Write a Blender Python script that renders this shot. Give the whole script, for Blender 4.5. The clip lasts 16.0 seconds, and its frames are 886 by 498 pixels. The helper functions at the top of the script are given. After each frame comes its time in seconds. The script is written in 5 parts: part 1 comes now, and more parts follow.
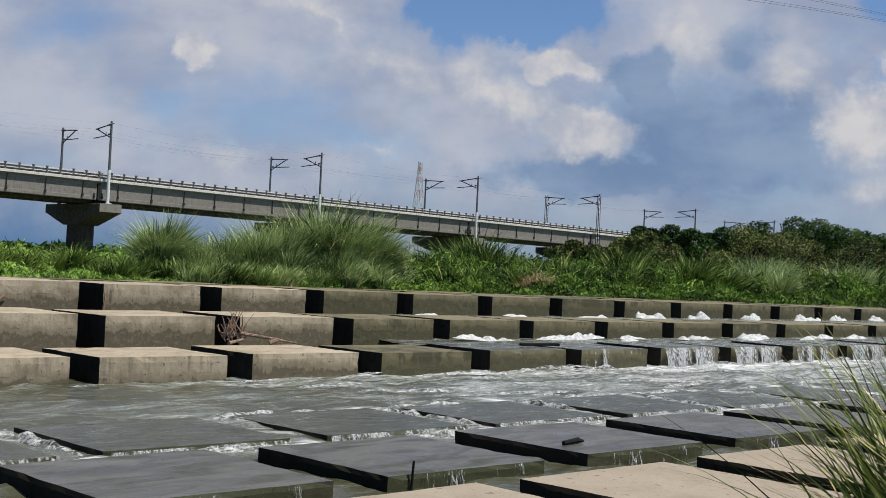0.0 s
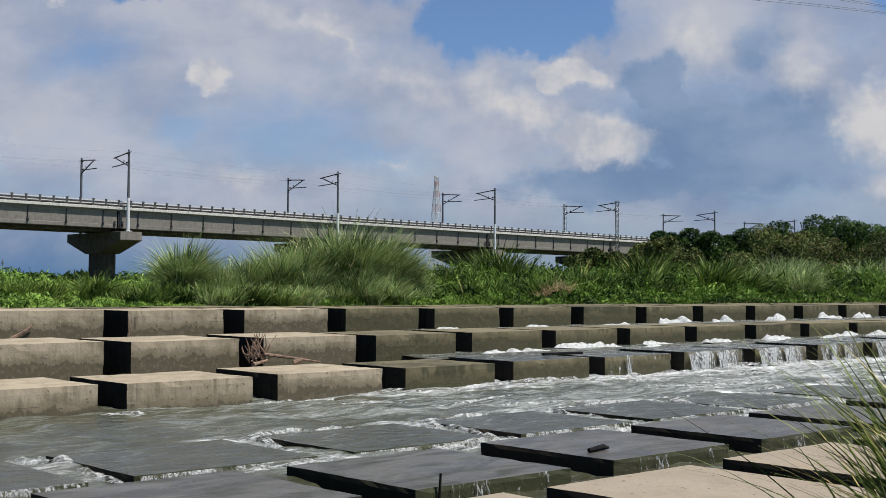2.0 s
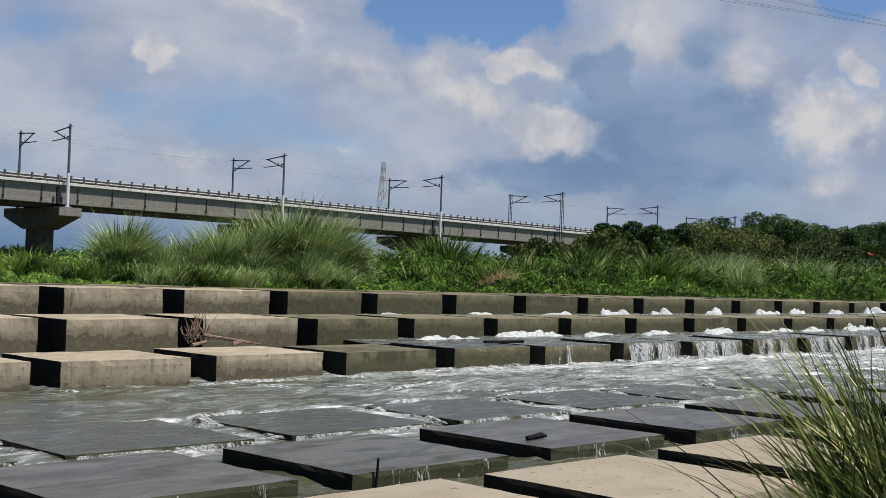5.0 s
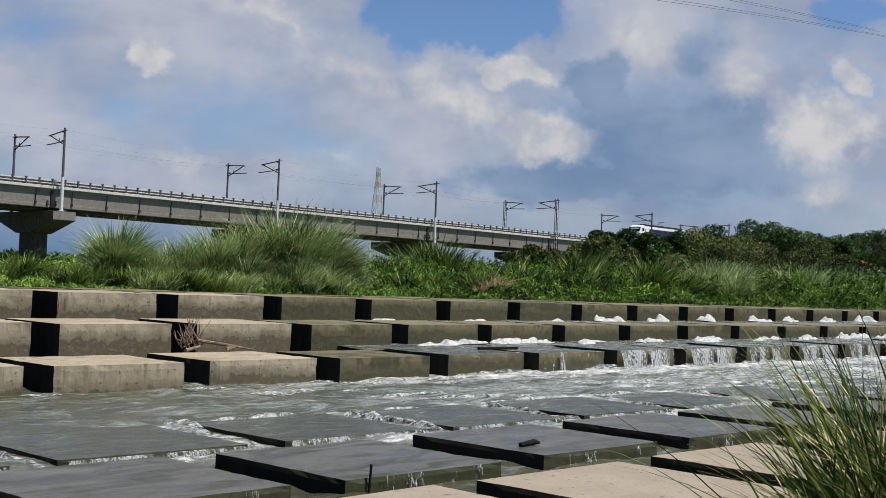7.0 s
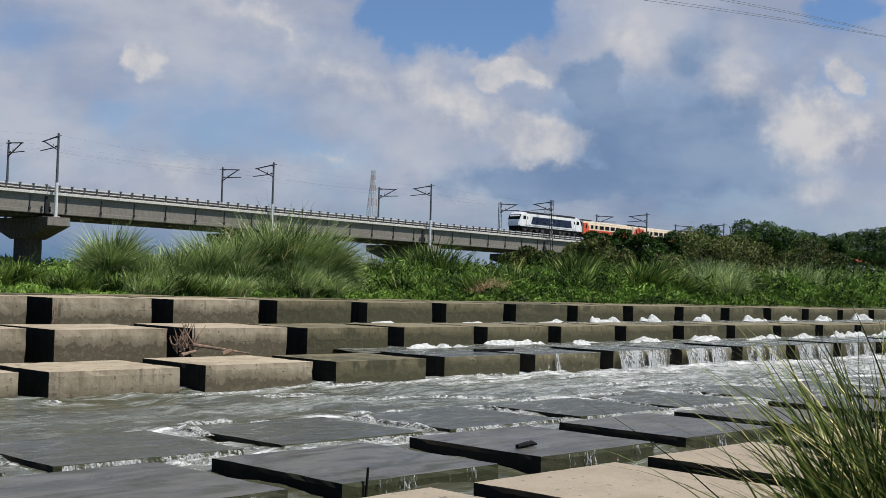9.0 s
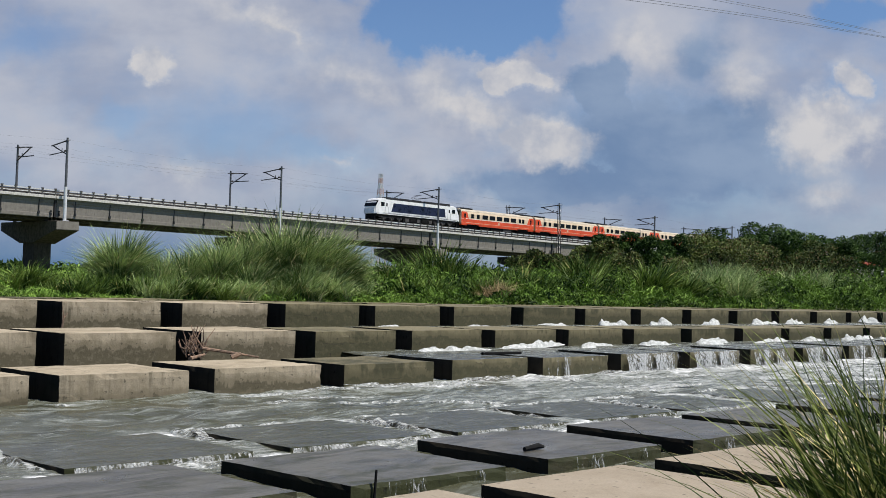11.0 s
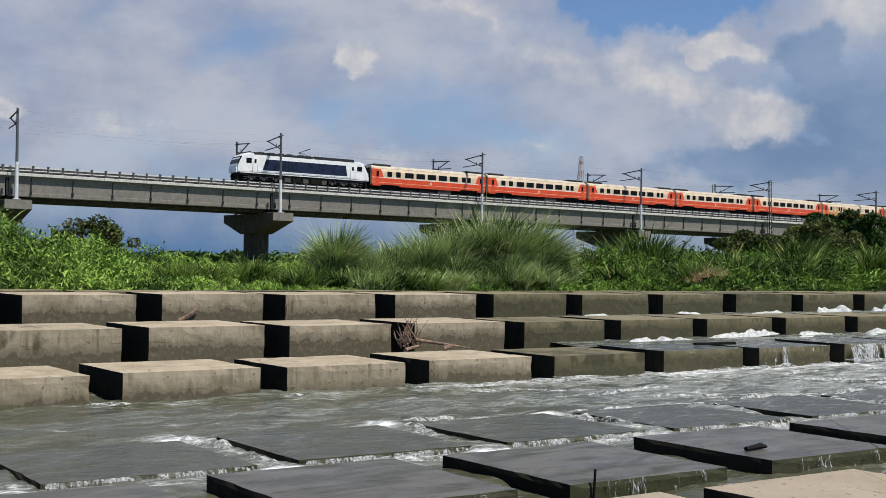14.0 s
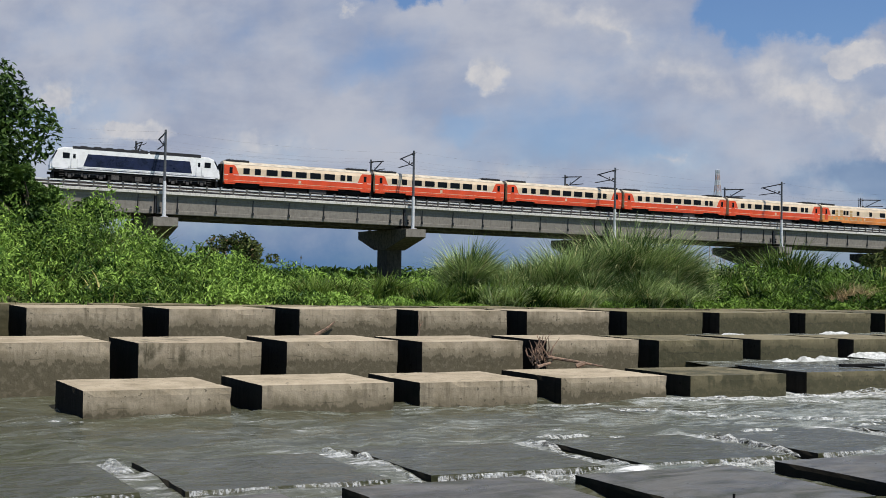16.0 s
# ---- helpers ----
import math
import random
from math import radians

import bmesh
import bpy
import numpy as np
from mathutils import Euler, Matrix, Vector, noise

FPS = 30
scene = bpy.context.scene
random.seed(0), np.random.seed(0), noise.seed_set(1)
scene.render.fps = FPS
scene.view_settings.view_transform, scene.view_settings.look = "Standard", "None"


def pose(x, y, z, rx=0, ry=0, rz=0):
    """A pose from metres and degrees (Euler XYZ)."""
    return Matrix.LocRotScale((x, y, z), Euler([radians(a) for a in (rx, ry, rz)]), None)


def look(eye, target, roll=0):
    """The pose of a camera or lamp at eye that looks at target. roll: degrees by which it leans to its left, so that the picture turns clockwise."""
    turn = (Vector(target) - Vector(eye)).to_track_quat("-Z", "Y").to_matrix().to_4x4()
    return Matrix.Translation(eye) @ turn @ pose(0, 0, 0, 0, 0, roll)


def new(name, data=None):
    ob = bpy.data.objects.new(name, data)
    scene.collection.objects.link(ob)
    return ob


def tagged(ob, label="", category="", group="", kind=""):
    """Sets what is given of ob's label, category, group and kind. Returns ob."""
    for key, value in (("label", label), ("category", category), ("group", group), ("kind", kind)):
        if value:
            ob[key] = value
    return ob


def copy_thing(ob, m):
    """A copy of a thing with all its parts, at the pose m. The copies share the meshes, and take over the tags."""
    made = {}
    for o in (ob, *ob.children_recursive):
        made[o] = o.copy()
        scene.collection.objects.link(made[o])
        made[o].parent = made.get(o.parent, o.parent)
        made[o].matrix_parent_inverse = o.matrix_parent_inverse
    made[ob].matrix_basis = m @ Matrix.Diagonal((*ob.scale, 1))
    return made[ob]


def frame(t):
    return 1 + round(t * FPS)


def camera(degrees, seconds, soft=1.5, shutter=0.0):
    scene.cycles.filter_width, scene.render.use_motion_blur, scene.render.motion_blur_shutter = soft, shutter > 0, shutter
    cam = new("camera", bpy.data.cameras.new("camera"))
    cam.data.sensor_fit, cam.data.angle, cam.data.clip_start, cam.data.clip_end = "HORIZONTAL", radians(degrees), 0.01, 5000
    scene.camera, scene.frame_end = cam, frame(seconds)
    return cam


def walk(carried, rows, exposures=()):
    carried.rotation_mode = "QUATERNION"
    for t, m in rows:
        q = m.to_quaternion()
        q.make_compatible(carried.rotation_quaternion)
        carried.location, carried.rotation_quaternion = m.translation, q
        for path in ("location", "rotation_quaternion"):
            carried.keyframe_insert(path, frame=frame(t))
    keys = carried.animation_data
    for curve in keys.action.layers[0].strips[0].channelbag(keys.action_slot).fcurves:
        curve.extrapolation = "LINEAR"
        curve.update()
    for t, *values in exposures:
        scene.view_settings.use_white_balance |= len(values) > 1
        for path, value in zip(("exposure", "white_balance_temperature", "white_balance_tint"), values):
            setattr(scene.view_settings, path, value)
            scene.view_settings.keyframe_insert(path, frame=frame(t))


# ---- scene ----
cam = camera(47.3, 16.0, soft=0.5)
PATH = [
    (0, (1.532, 0.578, 1.681), (2.752, 2.163, 1.722), 2.7),
    (0.5, (1.49, 0.507, 1.679), (2.715, 2.088, 1.727), 1.9),
    (1, (1.485, 0.492, 1.679), (2.695, 2.084, 1.711), 0.6),
    (1.5, (1.503, 0.519, 1.68), (2.69, 2.128, 1.728), 1.1),
    (2, (1.492, 0.496, 1.68), (2.68, 2.104, 1.747), 0.3),
    (2.5, (1.486, 0.501, 1.687), (2.678, 2.107, 1.739), 0.4),
    (3, (1.504, 0.522, 1.681), (2.716, 2.112, 1.715), 1.5),
    (3.5, (1.523, 0.532, 1.678), (2.749, 2.112, 1.711), 0.7),
    (4, (1.512, 0.509, 1.675), (2.766, 2.066, 1.708), 1.1),
    (6.5, (1.527, 0.535, 1.67), (2.806, 2.072, 1.721), 2.2),
    (7, (1.511, 0.507, 1.673), (2.793, 2.041, 1.728), 2.2),
    (7.5, (1.502, 0.5, 1.671), (2.787, 2.032, 1.727), 2.3),
    (8, (1.517, 0.508, 1.674), (2.804, 2.037, 1.73), 1.8),
    (8.5, (1.524, 0.517, 1.671), (2.813, 2.045, 1.729), 1.7),
    (11, (1.486, 0.469, 1.673), (2.763, 2.007, 1.739), 1.6),
    (11.5, (1.49, 0.465, 1.681), (2.72, 2.041, 1.729), 1.5),
    (12, (1.476, 0.447, 1.684), (2.64, 2.072, 1.732), 0.5),
    (12.5, (1.483, 0.47, 1.687), (2.589, 2.136, 1.735), 0.2),
    (13, (1.443, 0.481, 1.74), (2.434, 2.218, 1.777), -0.7),
    (13.5, (1.36, 0.437, 1.803), (2.344, 2.179, 1.824), 0.1),
    (14, (1.35, 0.459, 1.811), (2.3, 2.219, 1.836), 0.7),
    (14.5, (1.342, 0.458, 1.813), (2.251, 2.24, 1.852), 1.5),
    (15, (1.336, 0.445, 1.815), (2.159, 2.268, 1.861), 1.5),
    (15.5, (1.337, 0.435, 1.802), (2.117, 2.276, 1.854), 1.3),
    (16, (1.338, 0.45, 1.821), (2.052, 2.318, 1.874), 0.9),
]
walk(cam, [(t, look(eye, target, roll)) for t, eye, target, roll in PATH])

# ---- light ----
SUN_AZ, SUN_EL = radians(33), radians(64)      # from behind the camera, a little to the weir's far side
to_sun = Vector((math.sin(SUN_AZ) * math.cos(SUN_EL), -math.cos(SUN_AZ) * math.cos(SUN_EL), math.sin(SUN_EL)))
sun = new("sun", bpy.data.lights.new("sun", "SUN"))
sun.data.energy, sun.data.angle, sun.data.color = 5.0, radians(0.6), (1.0, 0.945, 0.86)
sun.matrix_world = look((0, 0, 60), Vector((0, 0, 60)) - to_sun)
scene.view_settings.exposure = 0.33


class Nodes:
    """Short names for building node trees."""

    def __init__(self, tree):
        self.tree = tree

    def add(self, kind, **values):
        node = self.tree.nodes.new(kind)
        for key, value in values.items():
            if key in node.inputs:
                node.inputs[key].default_value = value
        return node

    def link(self, a, b):
        self.tree.links.new(a, b)

    def put(self, socket, value):
        if isinstance(value, bpy.types.NodeSocket):
            self.link(value, socket)
        else:
            socket.default_value = value

    def math(self, op, a, b=0.0, c=0.0, clamp=False):
        node = self.tree.nodes.new("ShaderNodeMath")
        node.operation, node.use_clamp = op, clamp
        for socket, value in zip(node.inputs, (a, b, c)):
            self.put(socket, value)
        return node.outputs[0]

    def vmath(self, op, a, b=(0, 0, 0)):
        node = self.tree.nodes.new("ShaderNodeVectorMath")
        node.operation = op
        self.put(node.inputs[0], a)
        self.put(node.inputs[1], b)
        return node.outputs["Value"] if op == "DOT_PRODUCT" else node.outputs[0]

    def mix(self, fac, a, b):
        node = self.tree.nodes.new("ShaderNodeMix")
        node.data_type, node.clamp_factor = "RGBA", True
        self.put(node.inputs[0], fac)
        for socket, value in ((node.inputs[6], a), (node.inputs[7], b)):
            if isinstance(value, tuple):
                value = (*value, 1.0)[:4]
            self.put(socket, value)
        return node.outputs[2]

    def noise(self, vector, scale, detail=4.0, rough=0.55, distort=0.0):
        node = self.tree.nodes.new("ShaderNodeTexNoise")
        node.inputs["Scale"].default_value, node.inputs["Detail"].default_value = scale, detail
        node.inputs["Roughness"].default_value, node.inputs["Distortion"].default_value = rough, distort
        self.link(vector, node.inputs["Vector"])
        return node.outputs[0]

    def tint(self, vector, scale, detail=4.0, rough=0.55):
        node = self.tree.nodes.new("ShaderNodeTexNoise")
        node.inputs["Scale"].default_value, node.inputs["Detail"].default_value, node.inputs["Roughness"].default_value = scale, detail, rough
        self.link(vector, node.inputs["Vector"])
        return node.outputs["Color"]

    def smooth(self, value, low, high, to0=0.0, to1=1.0):
        node = self.tree.nodes.new("ShaderNodeMapRange")
        node.interpolation_type = "SMOOTHSTEP"
        for socket, v in zip(node.inputs, (value, low, high, to0, to1)):
            self.put(socket, v)
        return node.outputs[0]

    def stretch(self, vector, x, y, z):
        return self.vmath("MULTIPLY", vector, (x, y, z))


def build_sky():
    world = bpy.data.worlds.new("world")
    scene.world = world
    world.use_nodes = True
    n = Nodes(world.node_tree)
    world.node_tree.nodes.clear()
    way = n.add("ShaderNodeTexCoord").outputs["Generated"]
    ahead = n.math("MAXIMUM", n.vmath("DOT_PRODUCT", way, (0.610, 0.792, 0.0)), 0.08)
    u = n.math("DIVIDE", n.vmath("DOT_PRODUCT", way, (0.792, -0.610, 0.0)), ahead)
    v = n.math("DIVIDE", n.vmath("DOT_PRODUCT", way, (0, 0, 1)), ahead)
    both = n.tree.nodes.new("ShaderNodeCombineXYZ")
    n.link(u, both.inputs[0]), n.link(v, both.inputs[1])
    plane = both.outputs[0]
    push = n.vmath("SUBTRACT", n.tint(plane, 16.0, 7, 0.60), (0.5, 0.5, 0.5))
    u = n.math("ADD", u, n.math("MULTIPLY", n.vmath("DOT_PRODUCT", push, (1, 0, 0)), 0.075))
    v = n.math("ADD", v, n.math("MULTIPLY", n.vmath("DOT_PRODUCT", push, (0, 1, 0)), 0.065))
    fine = n.math("SUBTRACT", n.noise(plane, 14.0, 8, 0.58, 0.0), 0.5)
    broad = n.math("SUBTRACT", n.noise(n.stretch(plane, 1.0, 1.9, 1), 5.0, 6, 0.55, 0.0), 0.5)
    sharp = n.math("SUBTRACT", n.noise(plane, 38.0, 6, 0.6, 0.0), 0.5)

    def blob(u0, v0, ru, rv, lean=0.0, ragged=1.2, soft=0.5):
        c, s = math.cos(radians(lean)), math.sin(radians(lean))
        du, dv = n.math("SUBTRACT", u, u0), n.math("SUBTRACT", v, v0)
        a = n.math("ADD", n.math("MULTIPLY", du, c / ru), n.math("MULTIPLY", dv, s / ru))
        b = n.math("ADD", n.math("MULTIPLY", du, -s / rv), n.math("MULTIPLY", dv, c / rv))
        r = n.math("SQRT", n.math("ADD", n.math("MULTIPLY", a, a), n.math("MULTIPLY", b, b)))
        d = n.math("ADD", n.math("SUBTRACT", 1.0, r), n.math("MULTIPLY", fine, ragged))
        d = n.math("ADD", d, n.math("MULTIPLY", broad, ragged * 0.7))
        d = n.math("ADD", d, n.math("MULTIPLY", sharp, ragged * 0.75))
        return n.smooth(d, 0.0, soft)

    def union(masks):
        out = masks[0]
        for m in masks[1:]:
            out = n.math("MAXIMUM", out, m)
        return out

    sky = n.tree.nodes.new("ShaderNodeTexSky")
    sky.sky_type, sky.sun_disc = "NISHITA", False
    sky.sun_elevation, sky.sun_rotation = SUN_EL, math.atan2(to_sun.x, to_sun.y)
    sky.dust_density = 0.6
    blue = n.vmath("MULTIPLY", sky.outputs[0], SKY_TINT)
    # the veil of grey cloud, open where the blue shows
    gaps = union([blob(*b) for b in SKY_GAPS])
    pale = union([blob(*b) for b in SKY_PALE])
    veil = n.math("ADD", n.smooth(n.math("ADD", broad, n.math("MULTIPLY", fine, 0.6)), -0.36, 0.13, 0.50, 0.98), 0.0)
    veil = n.math("MULTIPLY", veil, n.math("SUBTRACT", 1.0, n.math("MAXIMUM", n.math("MULTIPLY", gaps, 0.97), n.math("MULTIPLY", pale, 0.55))))
    tone = n.smooth(n.math("ADD", n.noise(n.stretch(plane, 1.0, 2.0, 1), 6.0, 6, 0.52, 0.15), n.math("MULTIPLY", sharp, 0.12)), 0.33, 0.66)
    grey = n.mix(tone, (0.40, 0.455, 0.605), (0.60, 0.63, 0.725))
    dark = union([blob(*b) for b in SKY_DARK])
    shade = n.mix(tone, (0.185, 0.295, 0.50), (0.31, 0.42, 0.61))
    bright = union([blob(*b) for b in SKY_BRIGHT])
    lit = n.mix(n.smooth(n.math("ADD", n.noise(plane, 24.0, 7, 0.6, 0.1), n.math("MULTIPLY", broad, 0.5)), 0.30, 0.66), (0.54, 0.575, 0.67), (0.83, 0.81, 0.81))
    low = n.smooth(v, 0.10, 0.0)
    band = n.mix(n.smooth(u, -0.45, 0.0), (0.11, 0.235, 0.46), (0.27, 0.36, 0.52))
    colour = n.mix(n.math("MULTIPLY", dark, 0.92), grey, shade)
    colour = n.mix(n.math("MULTIPLY", bright, 0.85), colour, lit)
    cover = n.math("MAXIMUM", veil, n.math("MAXIMUM", n.math("MULTIPLY", dark, 0.95), bright))
    colour = n.mix(low, colour, band)
    cover = n.math("MAXIMUM", cover, n.math("MULTIPLY", low, 0.93))
    # the clouds stand on the far side of the sky; towards the sun it is mostly clear
    turned = n.smooth(n.vmath("DOT_PRODUCT", way, (0.610, 0.792, -0.35)), 0.15, 0.62)
    cover = n.math("MULTIPLY", cover, turned)
    clear, cloud = n.add("ShaderNodeBackground"), n.add("ShaderNodeBackground")
    n.link(blue, clear.inputs[0]), n.link(colour, cloud.inputs[0])
    clear.inputs[1].default_value, cloud.inputs[1].default_value = 0.072, 0.63
    mixer, out = n.add("ShaderNodeMixShader"), n.add("ShaderNodeOutputWorld")
    n.link(cover, mixer.inputs[0]), n.link(clear.outputs[0], mixer.inputs[1]), n.link(cloud.outputs[0], mixer.inputs[2])
    n.link(mixer.outputs[0], out.inputs[0])


SKY_TINT = (0.76, 0.95, 1.2)
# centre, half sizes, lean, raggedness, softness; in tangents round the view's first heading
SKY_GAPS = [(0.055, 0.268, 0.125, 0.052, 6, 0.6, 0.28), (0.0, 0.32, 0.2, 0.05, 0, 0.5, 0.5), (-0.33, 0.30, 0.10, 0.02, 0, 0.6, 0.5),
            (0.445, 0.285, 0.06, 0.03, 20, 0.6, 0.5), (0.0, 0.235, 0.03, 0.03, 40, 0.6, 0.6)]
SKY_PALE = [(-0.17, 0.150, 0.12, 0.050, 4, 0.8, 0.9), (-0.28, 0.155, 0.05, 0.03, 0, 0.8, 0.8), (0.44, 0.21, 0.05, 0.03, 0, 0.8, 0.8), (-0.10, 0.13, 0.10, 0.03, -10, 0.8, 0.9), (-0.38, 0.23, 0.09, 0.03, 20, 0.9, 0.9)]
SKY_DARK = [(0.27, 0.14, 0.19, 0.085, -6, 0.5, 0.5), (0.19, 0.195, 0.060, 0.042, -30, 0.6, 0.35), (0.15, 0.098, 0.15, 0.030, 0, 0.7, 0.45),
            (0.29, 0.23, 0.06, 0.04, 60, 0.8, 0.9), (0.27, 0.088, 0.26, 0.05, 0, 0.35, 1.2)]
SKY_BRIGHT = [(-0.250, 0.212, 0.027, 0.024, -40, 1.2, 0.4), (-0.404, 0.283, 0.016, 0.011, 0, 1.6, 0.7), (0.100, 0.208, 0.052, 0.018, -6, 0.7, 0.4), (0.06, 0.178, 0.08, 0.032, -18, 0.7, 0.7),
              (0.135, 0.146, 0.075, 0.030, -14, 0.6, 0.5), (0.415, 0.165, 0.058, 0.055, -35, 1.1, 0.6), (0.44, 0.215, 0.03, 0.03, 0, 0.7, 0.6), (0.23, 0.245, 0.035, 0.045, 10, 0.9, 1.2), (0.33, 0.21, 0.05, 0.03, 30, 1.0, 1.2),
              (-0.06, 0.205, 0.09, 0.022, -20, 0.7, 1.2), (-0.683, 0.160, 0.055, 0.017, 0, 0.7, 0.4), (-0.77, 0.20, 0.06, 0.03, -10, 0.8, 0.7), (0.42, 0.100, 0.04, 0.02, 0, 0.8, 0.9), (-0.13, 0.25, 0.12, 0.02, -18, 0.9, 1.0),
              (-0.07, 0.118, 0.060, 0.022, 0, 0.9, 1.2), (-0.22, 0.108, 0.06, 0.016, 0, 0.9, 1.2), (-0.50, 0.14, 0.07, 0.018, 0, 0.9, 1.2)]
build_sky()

# ---- materials ----


def material(name, rough=0.7, metal=0.0, spec=0.5):
    m = bpy.data.materials.new(name)
    m.use_nodes = True
    n = Nodes(m.node_tree)
    shader = m.node_tree.nodes["Principled BSDF"]
    shader.inputs["Roughness"].default_value, shader.inputs["Metallic"].default_value = rough, metal
    shader.inputs["Specular IOR Level"].default_value = spec
    return m, n, shader


def bump(n, shader, height, strength=0.4, distance=0.02):
    node = n.add("ShaderNodeBump", Strength=strength, Distance=distance)
    n.link(height, node.inputs["Height"])
    n.link(node.outputs[0], shader.inputs["Normal"])


def place(n):
    return n.add("ShaderNodeNewGeometry").outputs["Position"]


def plain(name, colour, rough=0.5, metal=0.0, vary=0.12, scale=6.0, spec=0.5):
    m, n, shader = material(name, rough, metal, spec)
    p = n.add("ShaderNodeTexCoord").outputs["Object"]
    k = n.noise(p, scale, 5, 0.65)
    dull = tuple(c * (1 - 2.2 * vary) for c in colour)
    rich = tuple(min(1.0, c * (1 + 1.2 * vary)) for c in colour)
    n.link(n.mix(n.smooth(k, 0.3, 0.7), dull, rich), shader.inputs["Base Color"])
    n.link(n.smooth(k, 0.2, 0.8, rough * 0.8, min(1.0, rough * 1.2)), shader.inputs["Roughness"])
    return m


def concrete(name, pale, stain, moss, moss_amount, rough=0.85, wet=0.0, streak=0.6, tide=0.0, spec=0.4):
    """Cast concrete: grain, blotches, run-off streaks, algae in patches."""
    m, n, shader = material(name, rough, 0.0, spec)
    p = place(n)
    r = n.add("ShaderNodeObjectInfo").outputs["Random"]
    grain = n.noise(p, 55.0, 4, 0.7)
    blotch = n.noise(p, 2.3, 6, 0.62, 0.4)
    runs = n.noise(n.stretch(p, 9.0, 9.0, 0.7), 1.0, 4, 0.6)
    up = n.add("ShaderNodeNewGeometry").outputs["Normal"]
    rise = n.math("ABSOLUTE", n.vmath("DOT_PRODUCT", up, (0, 0, 1)))
    side = n.math("SUBTRACT", 1.0, rise)
    col = n.mix(n.smooth(blotch, 0.22, 0.72), stain, pale)
    col = n.mix(n.math("MULTIPLY", n.math("MULTIPLY", n.smooth(runs, 0.50, 0.72), side), streak), col, tuple(c * 0.45 for c in stain))
    green = n.smooth(n.math("ADD", n.math("ADD", n.math("MULTIPLY", blotch, 0.8), n.math("MULTIPLY", runs, 0.35)), n.math("MULTIPLY", r, 0.25)), 0.78 - moss_amount, 0.98 - moss_amount)
    col = n.mix(green, col, moss)
    col = n.mix(n.smooth(grain, 0.3, 0.75, 0.0, 0.28), col, tuple(c * 0.5 for c in stain))
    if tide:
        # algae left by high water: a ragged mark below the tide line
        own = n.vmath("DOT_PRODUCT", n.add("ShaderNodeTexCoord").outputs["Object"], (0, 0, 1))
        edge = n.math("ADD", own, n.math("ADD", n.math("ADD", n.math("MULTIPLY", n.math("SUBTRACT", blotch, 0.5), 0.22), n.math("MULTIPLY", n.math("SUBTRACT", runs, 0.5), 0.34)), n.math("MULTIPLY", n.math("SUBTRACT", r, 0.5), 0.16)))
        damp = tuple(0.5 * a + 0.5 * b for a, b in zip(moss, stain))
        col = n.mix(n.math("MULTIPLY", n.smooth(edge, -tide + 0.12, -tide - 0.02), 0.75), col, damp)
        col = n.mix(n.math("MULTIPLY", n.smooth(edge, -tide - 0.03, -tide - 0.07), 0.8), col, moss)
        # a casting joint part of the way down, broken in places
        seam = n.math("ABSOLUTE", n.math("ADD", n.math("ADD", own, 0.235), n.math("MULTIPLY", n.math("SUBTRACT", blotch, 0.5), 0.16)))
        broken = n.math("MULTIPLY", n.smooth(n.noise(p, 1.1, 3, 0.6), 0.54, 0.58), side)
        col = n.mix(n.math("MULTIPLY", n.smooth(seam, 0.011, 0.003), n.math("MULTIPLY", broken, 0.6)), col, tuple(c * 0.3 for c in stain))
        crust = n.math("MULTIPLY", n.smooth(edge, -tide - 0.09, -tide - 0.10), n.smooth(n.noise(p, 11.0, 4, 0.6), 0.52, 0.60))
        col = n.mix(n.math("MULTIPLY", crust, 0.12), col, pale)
    pits = n.noise(p, 14.0, 2, 0.5)
    col = n.mix(n.smooth(pits, 0.67, 0.71, 0.0, 0.65), col, tuple(c * 0.25 for c in stain))
    n.link(col, shader.inputs["Base Color"])
    if wet:
        n.link(n.smooth(blotch, 0.3, 0.7, rough - wet, rough), shader.inputs["Roughness"])
    relief = n.math("ADD", n.math("MULTIPLY", grain, 0.5), n.math("MULTIPLY", pits, 0.8))
    if wet:
        flow = n.noise(n.stretch(p, 0.55, 1.7, 1), 2.0, 3, 0.5, 1.4)
        relief = n.math("ADD", n.math("MULTIPLY", relief, 0.35), n.math("MULTIPLY", flow, 5.0))
        n.link(n.mix(n.smooth(flow, 0.35, 0.68), col, tuple(min(1, c * 1.3) for c in pale)), shader.inputs["Base Color"])
    bump(n, shader, relief, 0.55, 0.012)
    return m


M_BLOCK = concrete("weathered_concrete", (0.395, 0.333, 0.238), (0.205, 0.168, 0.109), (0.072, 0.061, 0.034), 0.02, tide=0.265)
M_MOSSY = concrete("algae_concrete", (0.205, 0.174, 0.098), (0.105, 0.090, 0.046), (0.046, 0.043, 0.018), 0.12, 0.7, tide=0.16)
M_DRY = concrete("sun_bleached_concrete", (0.30, 0.252, 0.190), (0.225, 0.185, 0.132), (0.20, 0.165, 0.105), 0.02, 0.9, streak=0.3)
M_WETSLAB = concrete("wet_dark_concrete", (0.072, 0.069, 0.061), (0.046, 0.045, 0.040), (0.036, 0.038, 0.022), 0.05, 0.48, wet=0.22, streak=0.5)
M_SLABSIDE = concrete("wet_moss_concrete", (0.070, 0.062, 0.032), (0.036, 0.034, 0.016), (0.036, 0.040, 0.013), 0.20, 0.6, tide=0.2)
# near black: the shade in the gaps between blocks, put into the colour
M_FLANK = concrete("flank_shade_concrete", (0.032, 0.026, 0.018), (0.019, 0.016, 0.011), (0.014, 0.015, 0.009), 0.1, 0.95, spec=0.12)
